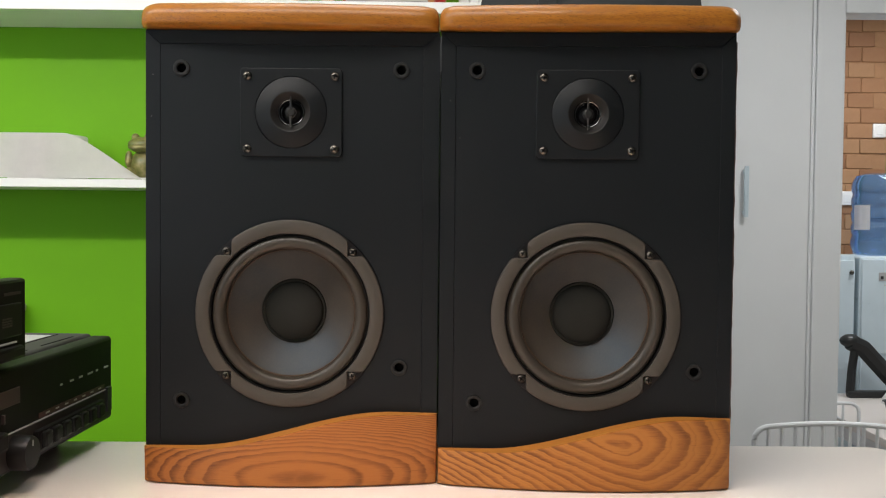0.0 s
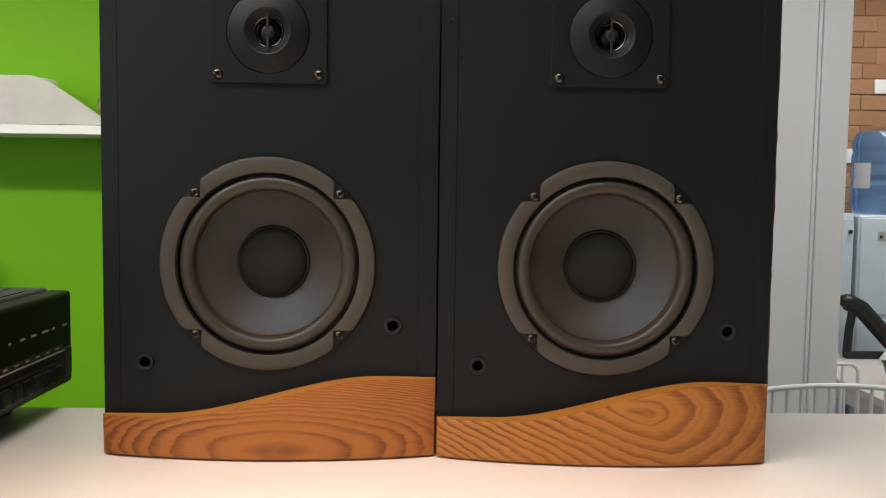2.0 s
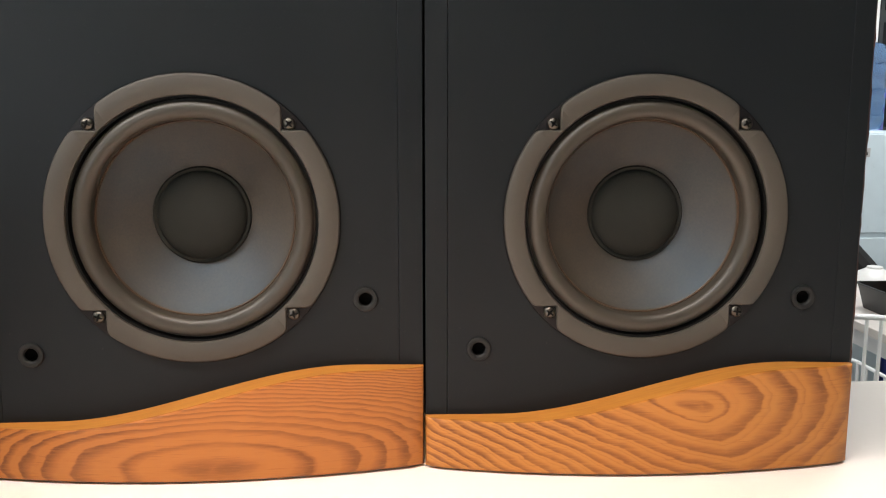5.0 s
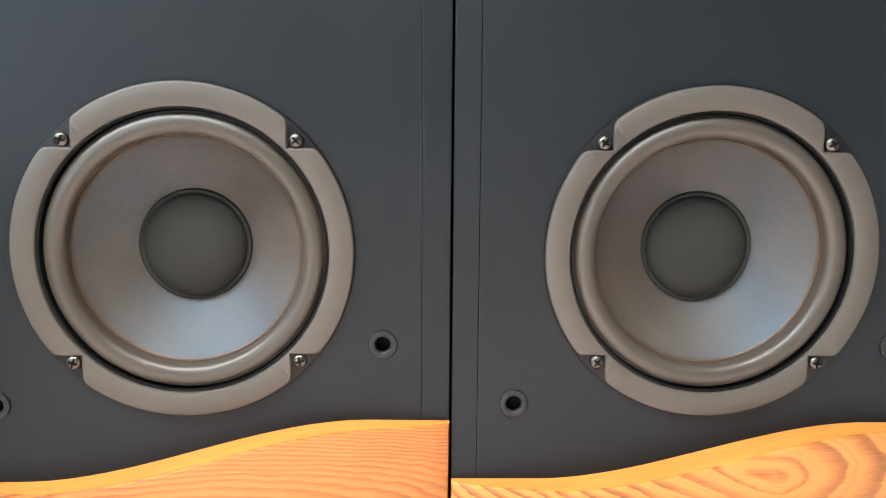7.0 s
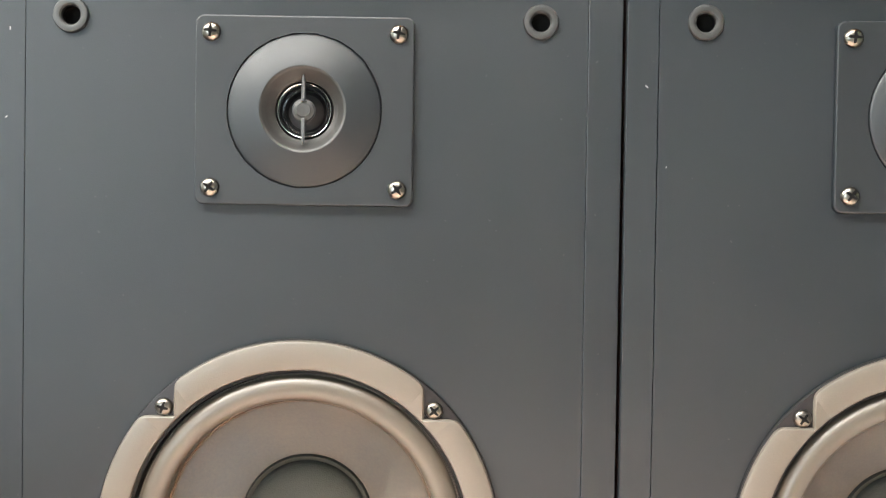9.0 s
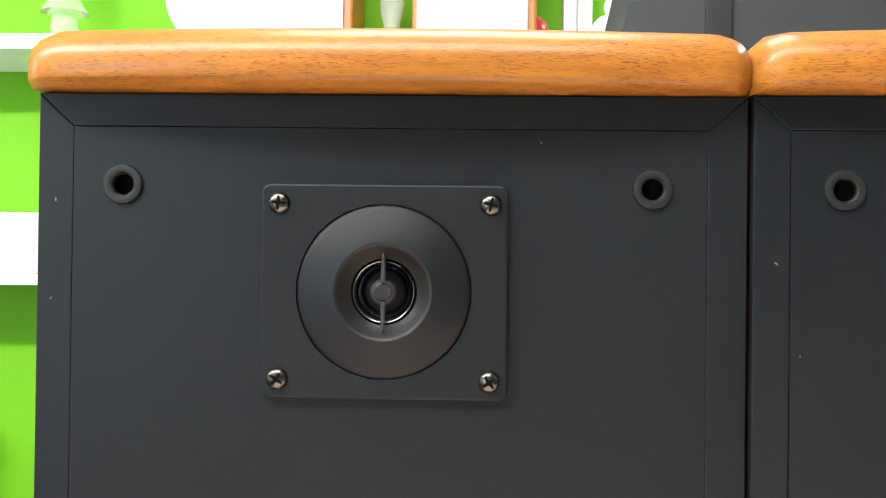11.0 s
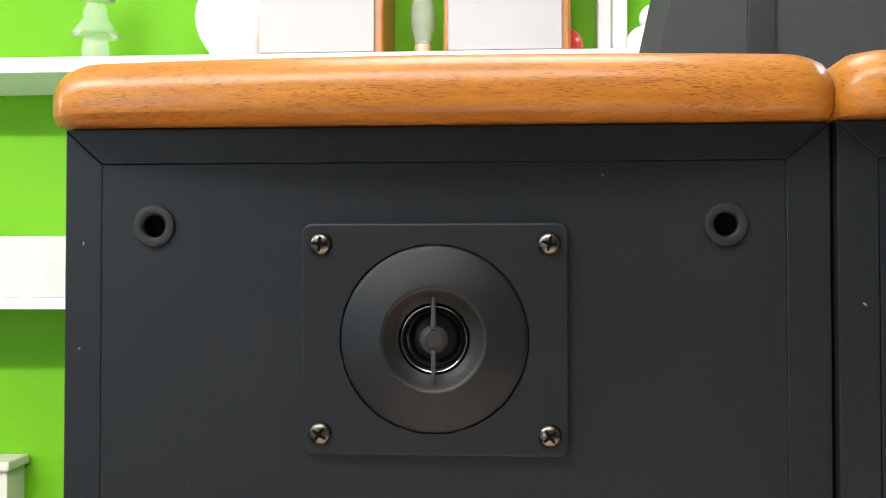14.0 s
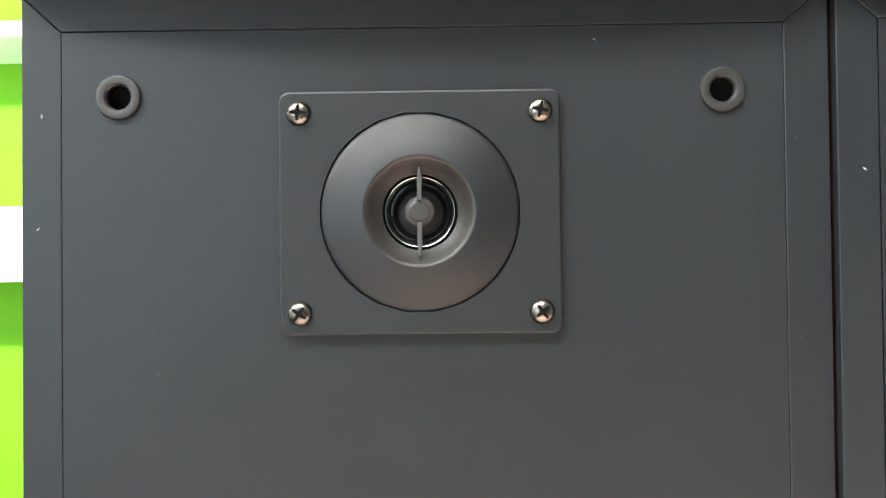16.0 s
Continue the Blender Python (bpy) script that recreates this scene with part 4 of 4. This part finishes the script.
stand = thing("wire_stand", pose(1.315, 2.27, FLOOR), "white wire hoop stand just inside the doorway", "stand")
part("front_hoop", hoop(0.155, 0.772, 0.006, 0.0), WIRE, stand)
part("rear_hoop", hoop(0.155, 0.70, 0.005, 0.0), WIRE, stand, "", pose(0, 0.12, 0))
part("wire", tube([(0.1, 0, 0.77), (0.1, 0, 0.10)], 0.0045), WIRE, stand)
for x in (0, 0.155):
    part("foot_rail", tube([(x, 0, 0.10), (x, 0.12, 0.10)], 0.004), WIRE, stand)

DISP_TOP = 0.093


def water_dispenser():
    ob = thing("water_dispenser", pose(0, 0, 0), "white enamel water dispenser with control panel", "dispenser")
    x0, x1, y0, y1 = 1.905, 2.20, 3.20, 3.52
    part("body", box(x0, x1, y0, y1, FLOOR + 0.02, DISP_TOP, 0.010, 3), FRIDGE, ob)
    part("lower_door", box(x0 + 0.006, x1 - 0.006, y0 - 0.012, y0 - 0.0005, FLOOR + 0.1, -0.365, 0.005), FRIDGE, ob)
    part("upper_panel", box(x0 + 0.006, x1 - 0.006, y0 - 0.010, y0 - 0.0005, -0.345, DISP_TOP - 0.012, 0.005), FRIDGE, ob)
    part("control_panel", box(1.985, 2.072, y0 - 0.013, y0 - 0.0105, -0.016, 0.022, 0.001), SILVER, ob, "small grey control panel")
    for k in range(3):
        part("indicator", box(1.993 + k * 0.028, 2.005 + k * 0.028, y0 - 0.0145, y0 - 0.0135, -0.008, 0.006), BLACK, ob)
    part("print_mark", box(2.010, 2.050, y0 - 0.0112, y0 - 0.0103, -0.036, -0.033), SILVER, ob)
    part("base", box(x0 + 0.02, x1 - 0.02, y0 + 0.02, y1 - 0.02, FLOOR, FLOOR + 0.02), BLACK, ob)
    return ob


water_dispenser()
prof = [(0, 0.0), (0.10, 0.0), (0.116, 0.008), (0.119, 0.022)]
for k in range(5):
    z = 0.026 + k * 0.064
    prof += [(0.1205, z), (0.1255, z + 0.012), (0.1275, z + 0.026), (0.1268, z + 0.046), (0.1215, z + 0.060)]
prof += [(0.119, 0.350), (0.108, 0.368), (0.08, 0.377), (0, 0.380)]
wb = thing("water_bottle", pose(2.072, 3.36, DISP_TOP), "large translucent blue water bottle on the dispenser", "bottle")
part("shell", lathe(prof, 48, "Z"), BOTTLE, wb).visible_shadow = False
bm = bmesh.new()
cols = []
for k in range(9):
    a = radians(184 + 40 * k / 8)
    cols.append([bm.verts.new((0.1285 * math.cos(a), 0.1285 * math.sin(a), z)) for z in (0.118, 0.232)])
for a, b in zip(cols, cols[1:]):
    bm.faces.new((a[0], b[0], b[1], a[1]))
bmesh.ops.solidify(bm, geom=bm.faces[:], thickness=0.0006)
part("paper_label", soften(bm), PAPER, wb, "white paper label")

cab = thing("white_side_cabinet", pose(0, 0, 0), "white cabinet beside the dispenser", "cabinet")
part("body", box(1.42, 1.890, 3.22, 3.54, FLOOR, 0.098, 0.004), FRIDGE, cab)
part("door", box(1.425, 1.886, 3.205, 3.219, FLOOR + 0.05, 0.075, 0.004), FRIDGE, cab)
part("door_knob", blob(None, (1.868, 3.198, 0.02), 0.010), DARKSTEEL, cab)

TAB_Z = -0.50


def work_table():
    ob = thing("work_table", pose(0, 0, 0), "white work table in the back room", "table")
    part("tabletop", box(1.55, 2.26, 1.90, 3.08, TAB_Z - 0.03, TAB_Z, 0.003), LAMINATE, ob)
    for x in (1.59, 2.22):
        for y in (1.94, 3.04):
            part("leg", box(x - 0.02, x + 0.02, y - 0.02, y + 0.02, FLOOR, TAB_Z - 0.03, 0.002), WIRE, ob)
    part("apron", box(1.575, 1.59, 1.97, 3.01, TAB_Z - 0.09, TAB_Z - 0.0305, 0.001), WIRE, ob)
    return ob


work_table()


def tray():
    ob = thing("food_tray", pose(1.82, 2.36, TAB_Z), "dark plastic tray on the work table", "tray")
    w, d, h = 0.16, 0.13, 0.085
    rings = [[(x * s, y * s, z) for x, y in rounded(-w, w, -d, d, 0.02)] for s, z in ((0.88, 0.0), (1.0, h), (1.03, h), (1.03, h + 0.004), (0.98, h + 0.004), (0.86, 0.006))]
    part("shell", stack_rings(rings), TRAY, ob)
    return ob


tray()


def packet(x, y, z, turn, size, mat, label):
    b2 = bmesh.new()
    bmesh.ops.create_uvsphere(b2, u_segments=28, v_segments=18, radius=1)

    def sq(q):
        return math.copysign(abs(q) ** 0.6, q)
    for v in b2.verts:
        c = v.co.copy()
        k = 1 + 0.14 * noise.noise(c * 3.0 + Vector((turn, 0, 0))) + 0.08 * noise.noise(c * 7.0)
        v.co = (size * 0.085 * sq(c.x) * k, size * 0.045 * c.y * k * (1 - 0.5 * c.z ** 4), size * (0.10 + 0.10 * sq(c.z) * k))
    return solid("snack_packet", soften(b2), mat, pose(x, y, z, -8, 0, turn), label, "packet")


def printed(name, a, b):
    n = Nodes(name)
    f = n.noise(16, detail=1, dist=1.5)
    n.bump(n.noise(70), 0.5, 0.004)
    return n.set(n.ramp(f, (0.46, a), (0.50, b)), 0.3)


PACK = printed("red_and_tan_foil", (0.55, 0.03, 0.03), (0.52, 0.38, 0.25))
packet(1.80, 2.38, TAB_Z + 0.0062, 62, 1.18, PACK, "crumpled red and tan foil packet standing in the tray")
packet(1.89, 2.31, TAB_Z + 0.0062, 35, 0.85, TANPACK, "crumpled tan packet standing in the tray")
bowl = solid("white_bowl", lathe([(0.085, 0.0), (0.083, 0.02), (0.065, 0.05), (0.03, 0.068), (0.03, 0.075), (0, 0.075)], 40, "Z"), SHELF, pose(1.93, 2.84, TAB_Z),
             "white bowl upside down on the work table", "bowl")

stand = thing("folding_stand", pose(0, 0, 0), "black folded stand on the work table", "stand")
part("arm", tube([(1.775, 3.00, -0.265), (1.83, 3.00, -0.29), (1.93, 2.99, -0.40), (2.00, 2.98, -0.475)], 0.037), TRAY, stand)
part("arm", tube([(1.80, 3.00, -0.27), (1.785, 3.00, -0.38), (1.775, 2.99, -0.482)], 0.018), TRAY, stand)
part("head", blob(None, (1.775, 3.00, -0.26), 0.036, (1.2, 1, 0.8)), TRAY, stand)
part("foot_bar", box(1.76, 2.06, 2.965, 3.005, TAB_Z, TAB_Z + 0.03, 0.010), TRAY, stand)

# things to the right of the dispenser
crate = thing("blue_crate_stack", pose(0, 0, 0), "stack of dark blue plastic crates", "crates")
for z in (FLOOR, FLOOR + 0.37, FLOOR + 0.74):
    part("crate", box(2.24, 2.62, 3.24, 3.60, z, z + 0.365, 0.012), BLUE, crate)
    for k in range(4):
        part("rib", box(2.27 + k * 0.085, 2.30 + k * 0.085, 3.228, 3.2405, z + 0.03, z + 0.33, 0.003), BLUE, crate)
PURPLE = mottled("violet_plastic", (0.16, 0.17, 0.48), 0.4, 0.08)
board = thing("violet_board", pose(0, 0, 0), "violet plastic board leaning behind the crates", "board")
part("panel", box(2.30, 2.37, 3.62, 3.64, FLOOR, 0.285, 0.004), PURPLE, board)
part("rail", box(2.3705, 2.60, 3.62, 3.64, 0.235, 0.285, 0.004), PURPLE, board)
TOWEL = mottled("grey_cloth", (0.45, 0.46, 0.42), 0.9, 0.12, fine=900, bump=0.5)
BAGBLUE = mottled("blue_knit_bag", (0.10, 0.26, 0.44), 0.6, 0.25, fine=200, bump=0.8)
bm = bmesh.new()
rows = []
for i in range(12):
    u = i / 11
    rows.append([bm.verts.new((2.37 + 0.11 * v / 8 + 0.02 * u, 3.60 - 0.012 * math.sin(v * 1.6 + u) - 0.01, -0.05 + 0.32 * (1 - u) - 0.02 * (v / 8))) for v in range(9)])
for a, b in zip(rows, rows[1:]):
    for k in range(8):
        bm.faces.new((a[k], a[k + 1], b[k + 1], b[k]))
bmesh.ops.solidify(bm, geom=bm.faces[:], thickness=0.006)
solid("hanging_cloth", soften(bm), TOWEL, pose(0, 0, 0), "pale grey cloth hanging over the violet board", "cloth", smooth=1.2)


def lumpy(c, s, seed):
    b2 = bmesh.new()
    bmesh.ops.create_uvsphere(b2, u_segments=36, v_segments=24, radius=1)
    for v in b2.verts:
        q = v.co.copy()
        k = 1 + 0.12 * noise.noise(q * 4 + Vector((seed, 0, 0))) + 0.05 * noise.noise(q * 12)
        v.co = (c[0] + q.x * s[0] * k, c[1] + q.y * s[1] * k, c[2] + q.z * s[2] * k)
    return soften(b2)


bag = thing("stuffed_bag", pose(0, 0, 0), "blue crinkled bag with a tan bundle on top, on the crates", "bag")
part("sack", lumpy((2.455, 3.42, 0.103), (0.12, 0.12, 0.148), 3), BAGBLUE, bag)
part("bundle", lumpy((2.475, 3.42, 0.295), (0.075, 0.08, 0.055), 8), TANPACK, bag)

wall_w = thing("window_1", pose(0, 0, 0), "pale grey window with dark panes in the back room", "window", kind="structure")
WIN_Y = 4.0
PALE = mottled("pale_grey_paint", (0.42, 0.46, 0.45), 0.5, 0.05)
PANE = mottled("dark_pane", (0.02, 0.023, 0.024), 0.12, 0.1)
SHUT = mottled("dark_grey_shutter", (0.075, 0.085, 0.085), 0.5, 0.1)
part("shutter", box(2.42, 2.60, WIN_Y - 0.05, WIN_Y - 0.01, FLOOR, CEIL - 0.01, 0.004), SHUT, wall_w)
for k in range(5):
    part("pane", box(2.445, 2.50, WIN_Y - 0.054, WIN_Y - 0.0505, -0.2 + k * 0.29, 0.03 + k * 0.29, 0.001), PANE, wall_w)
    part("pane", box(2.52, 2.575, WIN_Y - 0.054, WIN_Y - 0.0505, -0.2 + k * 0.29, 0.03 + k * 0.29, 0.001), PANE, wall_w)
part("window_frame", box(2.605, 2.72, WIN_Y - 0.05, WIN_Y - 0.01, FLOOR, CEIL - 0.01, 0.004), PALE, wall_w)
for z in (-0.1, 0.30, 0.55, 0.95):
    part("rail", box(2.7205, 3.3, WIN_Y - 0.05, WIN_Y - 0.012, z, z + 0.05, 0.003), PALE, wall_w)
part("pane", box(2.7205, 3.3, WIN_Y - 0.030, WIN_Y - 0.0125, -0.6, 1.2), PANE, wall_w)
GREENCLOTH = mottled("dark_green_cloth", (0.03, 0.12, 0.025), 0.7, 0.2)
strip = thing("green_curtain", pose(0, 0, 0), "narrow dark green curtain beside the brick wall", "curtain")
part("panel", box(2.20, 2.275, 3.60, 3.615, -0.3, CEIL - 0.003, 0.004), GREENCLOTH, strip)
part("edge", box(2.276, 2.30, 3.60, 3.615, -0.3, CEIL - 0.003, 0.003), SHELF, strip)
part("hem", box(2.20, 2.275, 3.596, 3.619, -0.33, -0.3005, 0.002), GREENCLOTH, strip)
slab("wall_north", 1.0, 3.6, WIN_Y, WIN_Y + 0.1, FLOOR, CEIL, WHITE, "pale wall of the back room", "wall")

# ---- ceiling lamps ----
for cx, cy, wide in ((-0.42, -0.58, 0.19), (-1.45, -0.55, 0.035)):
    tl = thing("tube_lamp", pose(cx, cy, CEIL), "long ceiling tube lamp over the counter", "ceiling light", "tube lamps")
    part("housing", box(-0.62, 0.62, -wide, wide, -0.03, -0.001, 0.004), WHITE, tl)
    for y in ((-0.09, 0.09) if wide > 0.1 else (0,)):
        part("tube", tube([(-0.58, y, -0.046), (0.58, y, -0.046)], 0.013, 16), LAMPWHITE, tl)
        for x in (-0.595, 0.595):
            part("end_cap", box(x - 0.012, x + 0.012, y - 0.016, y + 0.016, -0.062, -0.0305, 0.002), WHITE, tl)
for x, y in ((1.25, 0.95), (2.0, 2.75), (-0.10, 0.30)):
    lamp = thing("ceiling_light", pose(x, y, CEIL), "square white ceiling light panel", "ceiling light", "ceiling lights")
    part("housing", box(-0.28, 0.28, -0.28, 0.28, -0.045, -0.001, 0.004), WHITE, lamp)
    part("diffuser", box(-0.26, 0.26, -0.26, 0.26, -0.049, -0.0455), LAMPWHITE, lamp)


# ---- window behind the camera ----
win = thing("window_2", pose(0, 0, 0), "large window in the wall facing the counter", "window", kind="structure")
for x0, x1, z0, z1 in ((-2.36, -2.30, -0.16, 1.06), (-1.00, -0.94, -0.16, 1.06), (-2.2995, -1.0005, -0.16, -0.10), (-2.2995, -1.0005, 1.00, 1.06)):
    part("window_frame", box(x0, x1, -2.598, -2.55, z0, z1, 0.003), WHITE, win)
win = thing("window_3", pose(0, 0, 0), "small side window over the counter's end", "window", kind="structure")
for y0, y1, z0, z1 in ((-0.26, -0.21, 0.34, 1.16), (0.51, 0.56, 0.34, 1.16), (-0.2095, 0.5095, 0.34, 0.39), (-0.2095, 0.5095, 1.11, 1.16)):
    part("window_frame", box(-2.598, -2.56, y0, y1, z0, z1, 0.003), WHITE, win)
# Invented fitting for the added warm fill lamp.
lamp = thing("warm_fill_lamp", pose(-0.05, -0.56, CEIL), "small unseen ceiling spot, added to warm the counter", "ceiling light")
part("stem", tube([(0, 0, 0), (0, 0, -0.06)], 0.008), BLACK, lamp)
part("head", lathe([(0.065, 0.0), (0.055, 0.06), (0.03, 0.085), (0, 0.09)], 24, "Z"), BLACK, lamp, "", pose(0, 0, -0.145))

# ---- back room wall of bricks ----
wall_b = thing("wall_brick", pose(0, 0, 0), "tan brick wall of the back room", "wall", kind="structure")
part("mortar_bed", box(1.0, 2.19, BACK_Y, BACK_Y + 0.1, FLOOR, CEIL), MORTAR, wall_b, smooth=0)
brick_me = mesh("brick", box(-0.064, 0.064, -0.006, 0.002, -0.0350, 0.0350, 0.003, 1), BRICK, 0)
rng = random.Random(5)
for r in range(19):
    for c in range(5):
        x = 1.60 + c * 0.131 + (0.0655 if r % 2 else 0)
        if x > 2.13:
            continue
        piece("brick", brick_me, wall_b, pose(x + rng.uniform(-0.001, 0.001), BACK_Y + rng.uniform(-0.002, 0.001), -0.12 + r * 0.0735))
for x, z in ((1.995, 0.362), (2.148, 0.69)):
    sw = thing("wall_switch", pose(x, BACK_Y - 0.0095, z), "small white wall switch on the bricks", "switch")
    part("plate", box(-0.032, 0.032, -0.010, 0.0025, -0.034, 0.034, 0.006), SHELF, sw)
    part("rocker", box(-0.015, 0.015, -0.013, -0.0095, -0.02, 0.02, 0.002), SHELF, sw)
